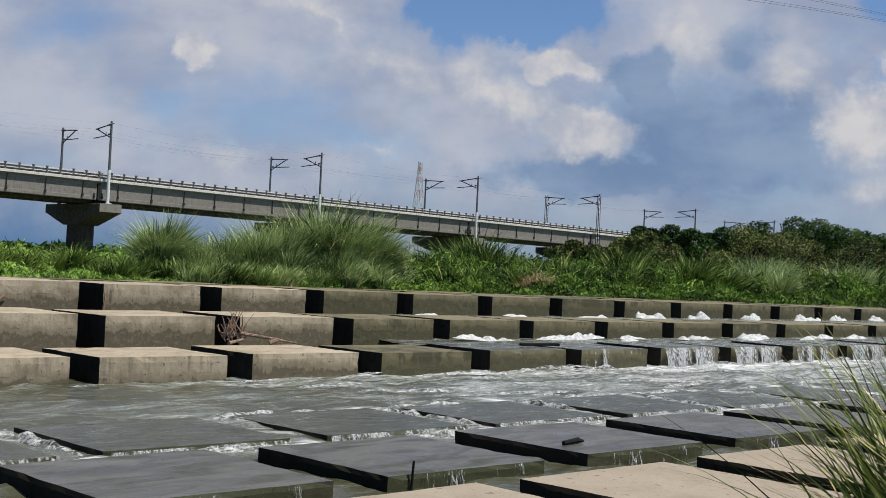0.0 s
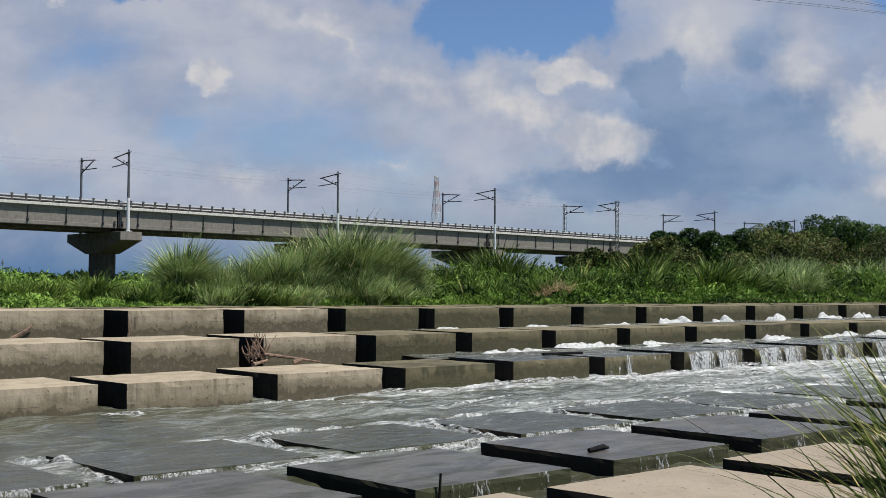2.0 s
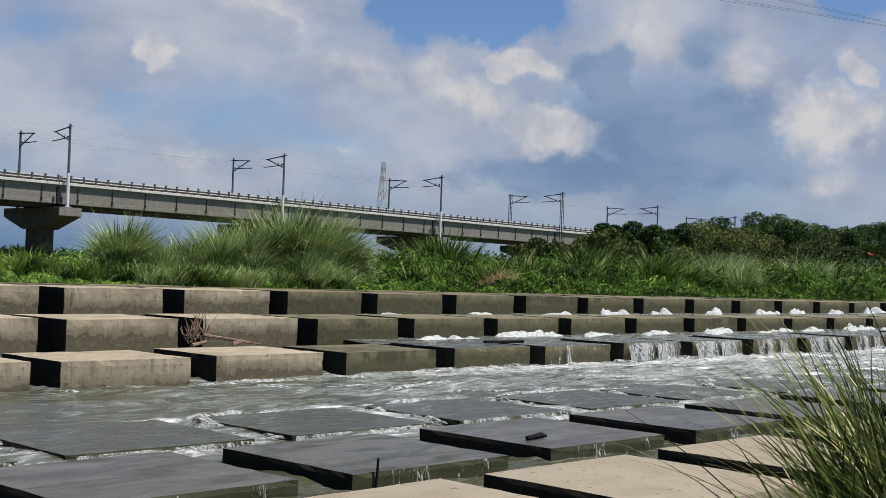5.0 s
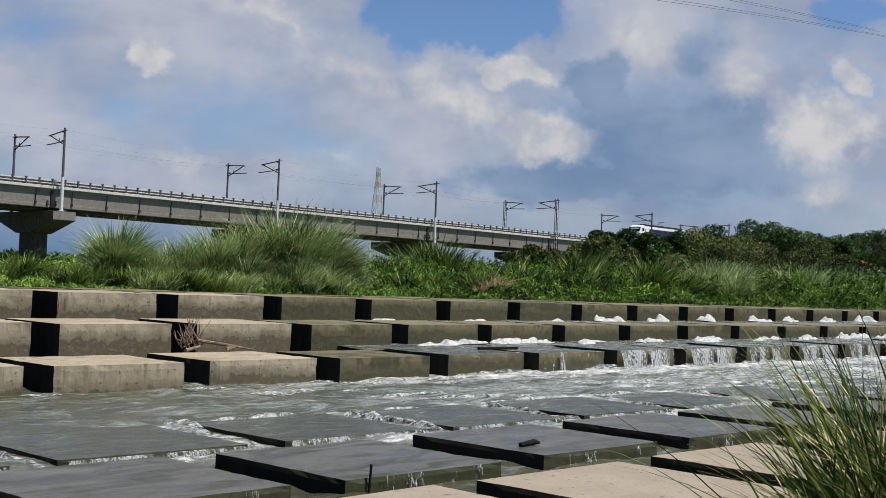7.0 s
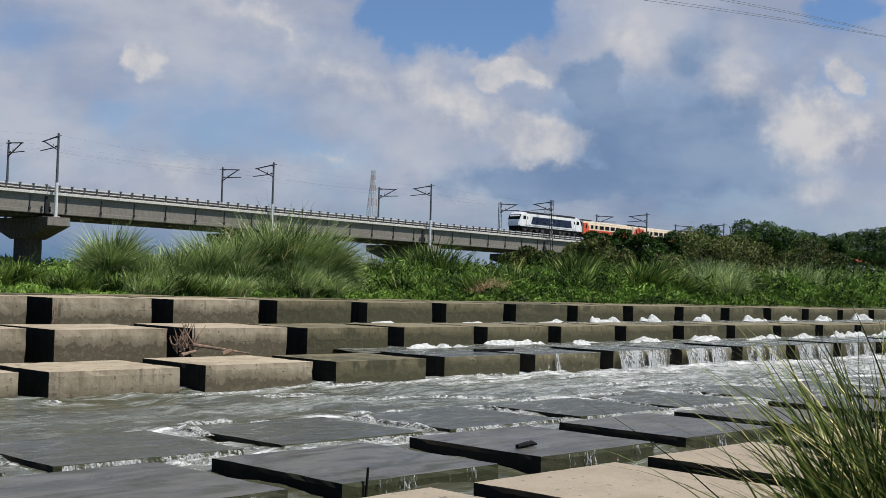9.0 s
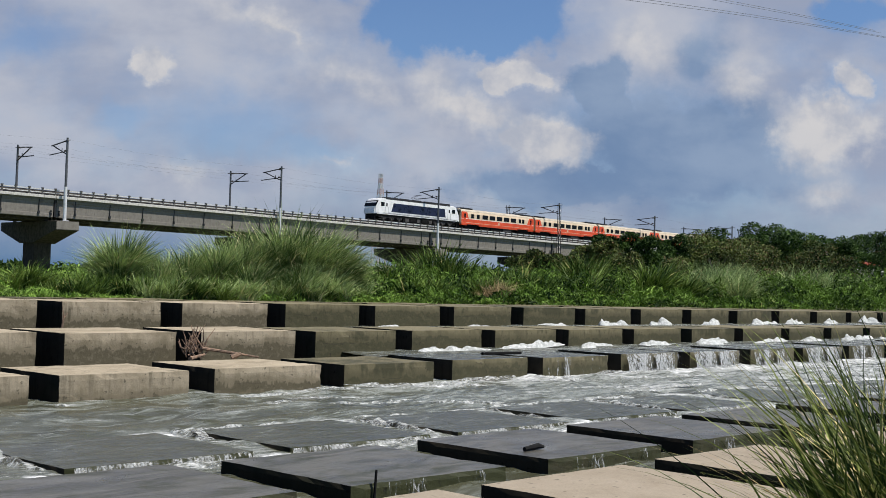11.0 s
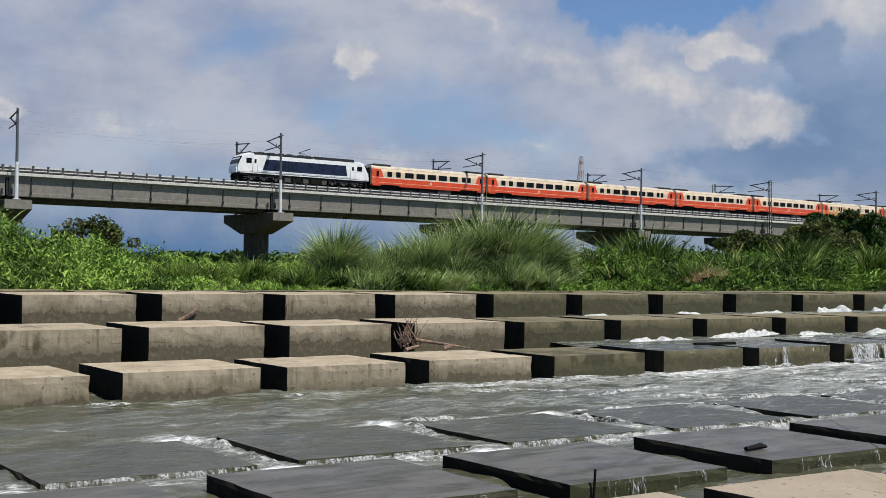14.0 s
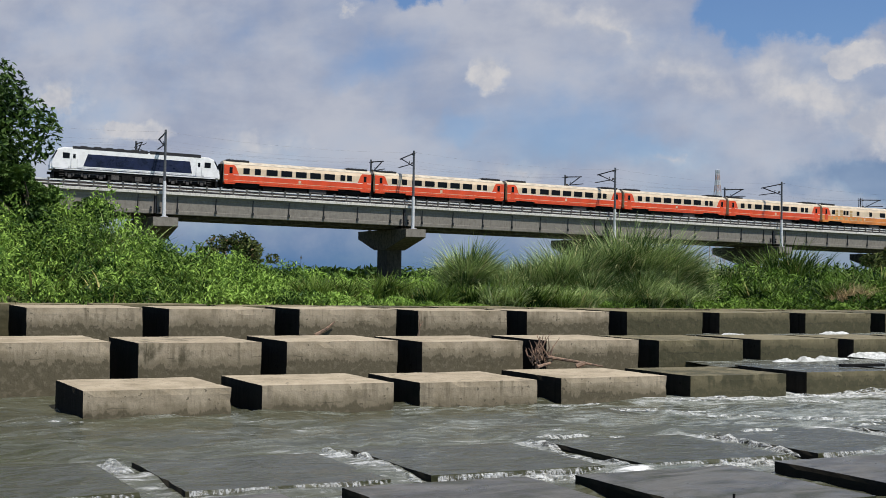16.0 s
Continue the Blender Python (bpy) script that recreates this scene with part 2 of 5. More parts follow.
M_BRIDGE = concrete("bridge_concrete", (0.23, 0.212, 0.186), (0.145, 0.132, 0.115), (0.10, 0.092, 0.08), -0.05, 0.85, streak=0.35)
# the streaks are wear; the dark tone stands in for shade under the deck
M_PIER = concrete("shade_toned_pier_concrete", (0.062, 0.052, 0.040), (0.024, 0.020, 0.015), (0.085, 0.075, 0.058), 0.05, 0.85, streak=0.9)
M_STEEL = plain("galvanised_steel", (0.50, 0.51, 0.52), 0.5, 0.3, 0.1)
M_RAIL = plain("weathered_guard_rail", (0.56, 0.56, 0.55), 0.6, 0.1, 0.15)
M_POST = plain("sooty_guard_post", (0.075, 0.072, 0.068), 0.75, 0.0, 0.2)
M_KERB = concrete("pale_kerb_concrete", (0.66, 0.64, 0.60), (0.47, 0.45, 0.41), (0.30, 0.28, 0.24), -0.05, 0.85, streak=0.9)
M_DARKSTEEL = plain("dark_steel", (0.030, 0.031, 0.035), 0.6, 0.2, spec=0.2)
M_MAST = plain("dull_mast_steel", (0.10, 0.105, 0.115), 0.55, 0.3, 0.15)
M_SLEEVE = plain("whitened_steel", (0.62, 0.63, 0.64), 0.5, 0.1, 0.08)
M_WIRE = plain("wire_metal", (0.20, 0.205, 0.22), 0.5, 0.6)
M_WHITE = plain("white_paint", (0.76, 0.76, 0.76), 0.28, 0.0, 0.04, 1.2)
M_NAVY = plain("navy_paint", (0.012, 0.017, 0.048), 0.3, 0.0, 0.2, 1.0, spec=0.3)
M_ORANGE = plain("orange_paint", (0.64, 0.068, 0.016), 0.32, 0.0, 0.08, 1.0)
M_CREAM = plain("cream_paint", (0.62, 0.49, 0.345), 0.35, 0.0, 0.06, 1.0)
M_GLASS = plain("tinted_glass", (0.006, 0.007, 0.009), 0.10, 0.0, 0.1, spec=0.10)
M_UNDER = plain("sooty_underframe", (0.011, 0.011, 0.011), 0.85, 0.0, 0.3, spec=0.12)
M_ROOF = plain("cream_roof", (0.42, 0.365, 0.28), 0.6, 0.0, 0.15, 1.5)
M_GOLD = plain("golden_orange_paint", (0.64, 0.22, 0.045), 0.35, 0.0, 0.12, 0.5)
M_TAN = plain("tan_paint", (0.46, 0.30, 0.13), 0.4, 0.0, 0.1, 1.0)
M_GEAR = plain("dusty_running_gear", (0.075, 0.07, 0.066), 0.75, 0.1, 0.3)
M_BARK = plain("bark", (0.14, 0.11, 0.08), 0.9, 0.0, 0.3, 12.0)
M_WOOD = plain("driftwood", (0.21, 0.135, 0.09), 0.85, 0.0, 0.3, 12.0)
M_REDWHITE = plain("pylon_paint", (0.42, 0.30, 0.27), 0.6, 0.2, 0.1)


def leafy(name, colour, second, tip=None):
    """Leaf: two greens by island, some light through the blade."""
    m, n, shader = material(name, 0.6, 0.0, 0.15)
    r = n.add("ShaderNodeNewGeometry").outputs["Random Per Island"]
    k = n.noise(place(n), 0.9, 5, 0.7)
    own = n.add("ShaderNodeObjectInfo").outputs["Random"]
    shade = n.math("ADD", n.math("MULTIPLY", r, 0.42), n.math("MULTIPLY", n.smooth(k, 0.38, 0.62), 0.40))
    col = n.mix(n.smooth(n.math("ADD", shade, n.math("MULTIPLY", own, 0.18)), 0.22, 0.80), colour, second)
    if tip:
        col = n.mix(n.smooth(r, 0.90, 0.93), col, tip)
    n.link(col, shader.inputs["Base Color"])
    thin = n.add("ShaderNodeBsdfTranslucent")
    n.link(col, thin.inputs[0])
    mixer = n.add("ShaderNodeMixShader", Fac=0.13)
    n.link(shader.outputs[0], mixer.inputs[1]), n.link(thin.outputs[0], mixer.inputs[2])
    n.link(mixer.outputs[0], n.tree.nodes["Material Output"].inputs[0])
    return m


M_REED = leafy("reed_leaf", (0.046, 0.090, 0.022), (0.42, 0.52, 0.21), (0.56, 0.53, 0.28))
M_GRASS = leafy("bank_grass", (0.016, 0.042, 0.007), (0.17, 0.25, 0.048), (0.30, 0.28, 0.10))
M_CREEPER = leafy("creeper_leaf", (0.016, 0.050, 0.007), (0.25, 0.39, 0.072))
M_UNDER_GREEN = leafy("undergrowth_leaf", (0.008, 0.026, 0.003), (0.155, 0.26, 0.040))
M_TREE = leafy("tree_leaf", (0.007, 0.024, 0.005), (0.085, 0.150, 0.032))
M_BUSH = leafy("bush_leaf", (0.014, 0.026, 0.006), (0.135, 0.165, 0.045), (0.16, 0.11, 0.05))
M_STRAW = leafy("dry_straw", (0.36, 0.27, 0.14), (0.24, 0.17, 0.08))
M_NEAR = leafy("near_grass", (0.024, 0.044, 0.009), (0.29, 0.335, 0.085), (0.54, 0.45, 0.20))


def water_material(name, deep, foam_low, foam_high, scale, weir=False):
    """Silty water; white threads drift on it, thickest where the weir breaks the flow."""
    m, n, shader = material(name, 0.25, 0.0, 0.21)
    p = n.add("ShaderNodeTexCoord").outputs["Object"]
    world = place(n)
    x, y = n.vmath("DOT_PRODUCT", world, (1, 0, 0)), n.vmath("DOT_PRODUCT", world, (0, 1, 0))
    swell = n.noise(n.stretch(p, 0.8, 1.5, 1), 1.25 * scale, 3, 0.5, 0.9)
    chop = n.noise(n.stretch(p, 1.0, 1.5, 1), 3.6 * scale, 3, 0.5, 0.9)
    thread = n.noise(n.stretch(p, 0.7, 2.2, 1), 2.6 * scale, 7, 0.70, 1.8)
    lace = n.noise(n.stretch(p, 1.0, 1.8, 1), 11.0 * scale, 5, 0.7, 1.0)
    rate = n.math("ADD", n.math("ADD", n.math("MULTIPLY", thread, 0.62), n.math("MULTIPLY", swell, 0.2)), n.math("MULTIPLY", lace, 0.18))
    rate = n.math("ADD", rate, n.smooth(n.vmath("DOT_PRODUCT", world, (1, 0.55, 0)), 14.0, 30.0, 0.0, 0.07))
    if weir:
        def ridge(value, centre, half, peak):
            d = n.math("DIVIDE", n.math("ABSOLUTE", n.math("SUBTRACT", value, centre)), half)
            return n.smooth(d, 1.0, 0.0, 0.0, peak)
        slanted = n.math("ADD", n.math("SUBTRACT", x, 0.22), n.math("MULTIPLY", n.math("SUBTRACT", y, 9.05), 0.22))
        cell = n.math("MULTIPLY", n.math("FRACT", n.math("DIVIDE", n.math("ADD", slanted, 21.7), 2.17)), 2.17)
        lane = n.math("MULTIPLY", ridge(cell, 1.98, 0.5, 0.11), n.smooth(n.math("ABSOLUTE", n.math("SUBTRACT", y, 9.8)), 1.15, 0.75))
        lip = ridge(y, 8.80, 0.45, 0.115)
        corner = n.math("MULTIPLY", ridge(cell, 1.85, 0.6, 1.0), ridge(y, 10.75, 0.45, 0.13))
        foot = n.math("MULTIPLY", ridge(y, 13.65, 1.1, 0.15), n.smooth(x, 4.0, 15.0, 0.30, 1.0))
        run = n.math("MULTIPLY", ridge(y, 11.9, 1.6, 0.075), n.smooth(x, 3.0, 13.0, 0.35, 1.0))
        for more in (lane, lip, corner, foot, run):
            rate = n.math("ADD", rate, more)
    froth = n.smooth(rate, foam_low, foam_high)
    col = n.mix(swell, tuple(c * 0.6 for c in deep), tuple(c * 1.4 for c in deep))
    calm = n.smooth(n.math("ADD", x, n.math("MULTIPLY", y, 0.35)), 5.0, 15.0, 0.18, 0.6)
    col = n.mix(n.math("MULTIPLY", n.smooth(rate, foam_low - 0.10, foam_low + 0.03), calm), col, (0.27, 0.295, 0.27))
    col = n.mix(n.math("MULTIPLY", froth, n.smooth(lace, 0.25, 0.6, 0.45, 1.0)), col, (0.60, 0.61, 0.605))
    n.link(col, shader.inputs["Base Color"])
    n.link(n.math("ADD", n.math("MULTIPLY", froth, 0.45), 0.27), shader.inputs["Roughness"])
    bump(n, shader, n.math("ADD", n.math("MULTIPLY", swell, 1.0), n.math("ADD", n.math("MULTIPLY", chop, 0.24), n.math("MULTIPLY", froth, 0.30))), 0.62, 0.2)
    return m


M_WATER = water_material("silty_river_water", (0.050, 0.051, 0.031), 0.60, 0.73, 0.58, True)
M_FILM = water_material("shallow_silty_water", (0.052, 0.054, 0.042), 0.60, 0.82, 0.9)


def foam_material(name, low, high):
    m, n, shader = material(name, 0.7, 0.0, 0.4)
    p = n.add("ShaderNodeTexCoord").outputs["Object"]
    k = n.noise(p, 13.0, 6, 0.7, 0.5)
    holes = n.noise(n.stretch(p, 1.0, 1.6, 1.0), 8.0, 6, 0.75, 1.2)
    n.link(n.mix(n.smooth(k, 0.38, 0.66), (0.27, 0.285, 0.27), (0.55, 0.56, 0.55)), shader.inputs["Base Color"])
    bump(n, shader, k, 0.5, 0.05)
    clear = n.add("ShaderNodeBsdfTransparent")
    mixer = n.add("ShaderNodeMixShader")
    n.link(n.smooth(holes, low, high), mixer.inputs[0])
    n.link(clear.outputs[0], mixer.inputs[1]), n.link(shader.outputs[0], mixer.inputs[2])
    n.link(mixer.outputs[0], n.tree.nodes["Material Output"].inputs[0])
    return m


M_FOAM = foam_material("white_water", 0.40, 0.65)
M_HEAP = foam_material("heaped_foam", 0.25, 0.36)


def fall_material(name, low, high):
    m, n, shader = material(name, 0.25, 0.0, 0.5)
    p = n.add("ShaderNodeTexCoord").outputs["Object"]
    k = n.noise(n.stretch(p, 34.0, 34.0, 6.0), 1.0, 6, 0.7, 0.6)
    wide = n.noise(n.stretch(p, 3.0, 3.0, 0.5), 1.0, 2)
    n.link(n.mix(n.smooth(k, 0.38, 0.64), (0.22, 0.23, 0.21), (0.52, 0.53, 0.53)), shader.inputs["Base Color"])
    bump(n, shader, k, 0.9, 0.05)
    clear = n.add("ShaderNodeBsdfTransparent")
    mixer = n.add("ShaderNodeMixShader")
    n.link(n.smooth(n.math("ADD", k, n.math("MULTIPLY", n.math("SUBTRACT", wide, 0.5), 0.9)), low, high), mixer.inputs[0])
    n.link(clear.outputs[0], mixer.inputs[1]), n.link(shader.outputs[0], mixer.inputs[2])
    n.link(mixer.outputs[0], n.tree.nodes["Material Output"].inputs[0])
    return m


M_FALL = fall_material("falling_water", 0.40, 0.62)
M_LIP = fall_material("lip_water", 0.40, 0.66)
M_TRICKLE = fall_material("trickling_water", 0.52, 0.66)
M_DRIP = fall_material("dripping_water", 0.62, 0.74)


def ground_material():
    m, n, shader = material("bank_soil", 0.95)
    p = place(n)
    a, b = n.noise(p, 0.35, 5, 0.6), n.noise(p, 6.0, 5, 0.7)
    col = n.mix(n.smooth(a, 0.35, 0.65), (0.055, 0.085, 0.025), (0.10, 0.12, 0.04))
    col = n.mix(n.smooth(b, 0.5, 0.75), col, (0.12, 0.10, 0.06))
    n.link(col, shader.inputs["Base Color"])
    bump(n, shader, b, 0.8, 0.1)
    return m


M_GROUND = ground_material()

# ---- mesh helpers ----


def mesh_object(name, bm, mat, parent=None, label="", smooth=False):
    me = bpy.data.meshes.new(name)
    bm.to_mesh(me)
    bm.free()
    for m in (mat if isinstance(mat, (list, tuple)) else [mat]):
        me.materials.append(m)
    if smooth:
        for poly in me.polygons:
            poly.use_smooth = True
    ob = new(name, me)
    if parent:
        ob.parent = parent
    return tagged(ob, label)


def part(name, bm, mat, parent, label="", smooth=False):
    return mesh_object(name, bm, mat, parent, label, smooth)


def box(bm, x0, x1, y0, y1, z0, z1, bevel=0.0):
    made = bmesh.ops.create_cube(bm, size=1.0, matrix=Matrix.Translation(((x0 + x1) / 2, (y0 + y1) / 2, (z0 + z1) / 2)) @ Matrix.Diagonal((x1 - x0, y1 - y0, z1 - z0, 1)))
    if bevel:
        edges = {e for v in made["verts"] for e in v.link_edges}
        bmesh.ops.bevel(bm, geom=list(edges), offset=bevel, segments=2, affect="EDGES", profile=0.6)
    return bm


def boxed(*size, bevel=0.0):
    return box(bmesh.new(), *size, bevel=bevel)


def prism(bm, outline, axis, a, b):
    """An outline of (p, q) carried from a to b along x, y or z."""
    def at(p, q, d):
        return {"x": (d, p, q), "y": (p, d, q), "z": (p, q, d)}[axis]
    lo = [bm.verts.new(at(p, q, a)) for p, q in outline]
    hi = [bm.verts.new(at(p, q, b)) for p, q in outline]
    bm.faces.new(lo), bm.faces.new(hi[::-1])
    for i in range(len(lo)):
        j = (i + 1) % len(lo)
        bm.faces.new((lo[i], hi[i], hi[j], lo[j]))
    bmesh.ops.recalc_face_normals(bm, faces=bm.faces)
    return bm


def rod(bm, a, b, r0, r1=None, sides=8):
    a, b = Vector(a), Vector(b)
    turn = (b - a).to_track_quat("Z", "Y").to_matrix().to_4x4()
    bmesh.ops.create_cone(bm, cap_ends=True, segments=sides, radius1=r0, radius2=r0 if r1 is None else r1, depth=(b - a).length, matrix=Matrix.Translation((a + b) / 2) @ turn)
    return bm


def raw_mesh(name, verts, faces, mat, parent=None, smooth=False):
    me = bpy.data.meshes.new(name)
    me.from_pydata(verts.tolist() if hasattr(verts, "tolist") else verts, [], faces.tolist() if hasattr(faces, "tolist") else faces)
    me.materials.append(mat)
    if smooth:
        for poly in me.polygons:
            poly.use_smooth = True
    ob = new(name, me)
    if parent:
        ob.parent = parent
    return ob


rng = np.random.default_rng(7)


def blades(roots, height, width, droop, spread, steps=4, turn=None, lean=None):
    """Ribbon leaves from the roots: each rises, leans out and bends over."""
    k = len(roots)
    if turn is None:
        turn = rng.uniform(0, 2 * np.pi, k)
    if lean is None:
        lean = np.abs(rng.normal(0, spread, k))
    h = height * rng.uniform(0.55, 1.1, k)
    w = width * rng.uniform(0.6, 1.2, k)
    d = droop * rng.uniform(0.3, 1.3, k)
    out = np.stack([np.cos(turn), np.sin(turn), np.zeros(k)], 1)
    face = rng.uniform(0, 2 * np.pi, k)
    across = np.stack([np.cos(face), np.sin(face), np.zeros(k)], 1)
    verts = np.zeros((k, steps + 1, 2, 3))
    for i in range(steps + 1):
        s = i / steps
        centre = roots + out * (h * (lean * s + d * s * s * 0.8))[:, None]
        centre[:, 2] += h * (s - 0.42 * d * s ** 2.6)
        half = across * (w * (1 - s ** 1.6) * (0.55 + 0.45 * min(1, s * 3)) / 2 + 0.0008)[:, None]
        verts[:, i, 0], verts[:, i, 1] = centre - half, centre + half
    base = (np.arange(k) * (steps + 1) * 2)[:, None]
    faces = []
    for i in range(steps):
        faces.append(base + np.array([[2 * i, 2 * i + 1, 2 * i + 3, 2 * i + 2]]))
    return verts.reshape(-1, 3), np.concatenate(faces)


def leaves(points, size, normals=None, jitter=0.9, slim=0.42, rise=0.0):
    """Folded leaves of four corners and a midrib at the points."""
    k = len(points)
    nrm = rng.normal(0, jitter, (k, 3)) + (np.array([0, 0, 1.0]) if normals is None else normals)
    nrm /= np.linalg.norm(nrm, axis=1)[:, None] + 1e-9
    ref = rng.normal(0, 1, (k, 3))
    a = np.cross(nrm, ref)
    a[:, 2] = a[:, 2] * (1 - 0.6 * rise) + rise
    a /= np.linalg.norm(a, axis=1)[:, None] + 1e-9
    b = np.cross(nrm, a)
    b /= np.linalg.norm(b, axis=1)[:, None] + 1e-9
    s = (size * rng.uniform(0.55, 1.25, k))[:, None]
    v = np.stack([points - a * s, points + b * s * slim - a * s * 0.1 + nrm * s * 0.12, points + a * s - nrm * s * 0.2, points - b * s * slim - a * s * 0.1 + nrm * s * 0.12], 1)
    base = (np.arange(k) * 4)[:, None]
    f = np.concatenate([base + np.array([[0, 1, 2]]), base + np.array([[0, 2, 3]])])
    return v.reshape(-1, 3), f


# ---- the ground and the river ----


def land(x, y):
    """The height of the ground."""
    bank = np.clip((y - 20.6) / 1.2, 0, 1)
    bed = -0.75 + (1.05 + 0.75) * bank
    near = np.clip((5.0 - y) / 1.2, 0, 1)
    z = bed + near * 0.85
    mound = np.exp(-((x + 3.5) / 6.5) ** 2) * np.clip((y - 21.5) / 7, 0, 1) * np.clip((60 - y) / 25, 0, 1)
    rise = np.clip((x - 24) / 60, 0, 1) * np.clip((y - 26) / 30, 0, 1) * np.clip((110 - y) / 30, 0, 1)
    return z + 1.1 * mound + 1.0 * rise + bank * (0.12 * np.sin(x * 0.9 + 0.3 * y) * np.sin(y * 0.7))


def build_ground():
    xs = np.concatenate([[-3000, -800, -250, -120], np.arange(-60, 120.1, 1.5), [140, 170, 220, 320, 800, 3000]])
    ys = np.concatenate([[-3000, -600, -150, -40, -15], np.arange(-6, 40, 0.8), np.arange(40, 130, 3.0), [150, 200, 300, 600, 1500, 3500]])
    gx, gy = np.meshgrid(xs, ys)
    v = np.stack([gx, gy, land(gx, gy)], -1).reshape(-1, 3)
    nx, ny = len(xs), len(ys)
    i = (np.arange(ny - 1)[:, None] * nx + np.arange(nx - 1)[None]).reshape(-1, 1)
    ob = raw_mesh("ground", v, np.concatenate([i, i + 1, i + nx + 1, i + nx], 1), M_GROUND, smooth=True)
    tagged(ob, "low green river bank and plain reaching the horizon", "ground", kind="structure")


build_ground()

SKEW = -0.22          # the blocks' sides run this far sideways for each metre back


def block_mesh(name, width, depth, height, mat, chips):
    """A cast block, its top front left corner at the origin, with worn arrises."""
    bm = bmesh.new()
    box(bm, 0, width, 0, depth, -height, 0)
    bmesh.ops.subdivide_edges(bm, edges=bm.edges[:], cuts=11, use_grid_fill=True)
    shift = Vector((chips, 0, 0))
    for v in bm.verts:
        on = sum((abs(v.co.x) < 1e-4 or abs(v.co.x - width) < 1e-4, abs(v.co.y) < 1e-4 or abs(v.co.y - depth) < 1e-4, abs(v.co.z) < 1e-4))
        k, fine = noise.noise(v.co * 3.1 + shift), noise.noise(v.co * 11.0 + shift)
        if on >= 2:
            pull = 0.008 + 0.018 * max(0.0, k) + 0.032 * max(0.0, fine - 0.12)
            v.co += (Vector((width / 2, depth / 2, -height / 2)) - v.co).normalized() * pull
        elif abs(v.co.y) < 1e-4:
            v.co.y += 0.004 * fine
        v.co.z += 0.006 * k + 0.003 * fine
        v.co.x += v.co.y * SKEW
    bm.normal_update()
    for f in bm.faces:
        # tops, shade-coloured flanks, and the rest
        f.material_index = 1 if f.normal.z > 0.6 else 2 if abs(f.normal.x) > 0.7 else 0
    me = bpy.data.meshes.new(name)
    bm.to_mesh(me)
    bm.free()
    side, top = mat if isinstance(mat, tuple) else (mat, mat)
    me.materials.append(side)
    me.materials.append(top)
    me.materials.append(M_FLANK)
    return me


def block_row(name, xs, y, z, width, depth, height, mats, label, group):
    meshes = {}
    for i, x in enumerate(xs):
        m = mats(x)
        key = (m[0].name + m[1].name if isinstance(m, tuple) else m.name, i % 3)
        if key not in meshes:
            meshes[key] = block_mesh(name, width, depth, height, m, 7.3 * (i % 3))
        ob = new(name, meshes[key])
        ob.matrix_world = pose(x + 0.02 * math.sin(5 * x), y + 0.015 * math.sin(3.1 * x), z(x) + 0.008 * math.sin(7 * x), 0, 0, 0.25 * math.sin(4 * x))
        tagged(ob, label(x), "concrete block", group)


def rows_of_blocks():
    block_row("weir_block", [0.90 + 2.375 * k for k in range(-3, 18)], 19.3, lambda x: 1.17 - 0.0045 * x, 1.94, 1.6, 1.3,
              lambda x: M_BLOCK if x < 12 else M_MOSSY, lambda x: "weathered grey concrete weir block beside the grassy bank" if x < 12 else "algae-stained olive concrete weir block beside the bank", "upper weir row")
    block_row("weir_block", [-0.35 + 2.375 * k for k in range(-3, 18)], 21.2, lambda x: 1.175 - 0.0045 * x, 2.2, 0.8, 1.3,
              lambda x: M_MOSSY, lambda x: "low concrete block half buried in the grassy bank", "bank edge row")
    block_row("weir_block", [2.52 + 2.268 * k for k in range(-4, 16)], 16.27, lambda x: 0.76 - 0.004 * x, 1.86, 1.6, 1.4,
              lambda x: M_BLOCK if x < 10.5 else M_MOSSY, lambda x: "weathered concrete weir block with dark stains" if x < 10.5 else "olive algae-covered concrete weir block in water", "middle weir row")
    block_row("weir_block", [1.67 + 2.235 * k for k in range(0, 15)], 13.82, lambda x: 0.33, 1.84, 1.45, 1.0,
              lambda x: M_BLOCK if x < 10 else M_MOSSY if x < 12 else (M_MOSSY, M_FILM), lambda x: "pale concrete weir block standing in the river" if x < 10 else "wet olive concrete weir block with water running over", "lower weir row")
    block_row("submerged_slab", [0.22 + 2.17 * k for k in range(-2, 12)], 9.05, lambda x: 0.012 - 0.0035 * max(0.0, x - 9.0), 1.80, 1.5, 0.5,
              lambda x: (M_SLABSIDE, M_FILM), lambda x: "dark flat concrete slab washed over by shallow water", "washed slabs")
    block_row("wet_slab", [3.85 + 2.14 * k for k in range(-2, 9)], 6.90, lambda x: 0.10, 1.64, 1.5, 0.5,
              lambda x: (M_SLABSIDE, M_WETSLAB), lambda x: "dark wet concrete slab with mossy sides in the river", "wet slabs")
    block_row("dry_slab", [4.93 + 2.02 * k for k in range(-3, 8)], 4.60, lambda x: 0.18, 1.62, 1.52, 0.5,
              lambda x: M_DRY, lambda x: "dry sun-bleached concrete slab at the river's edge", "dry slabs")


rows_of_blocks()


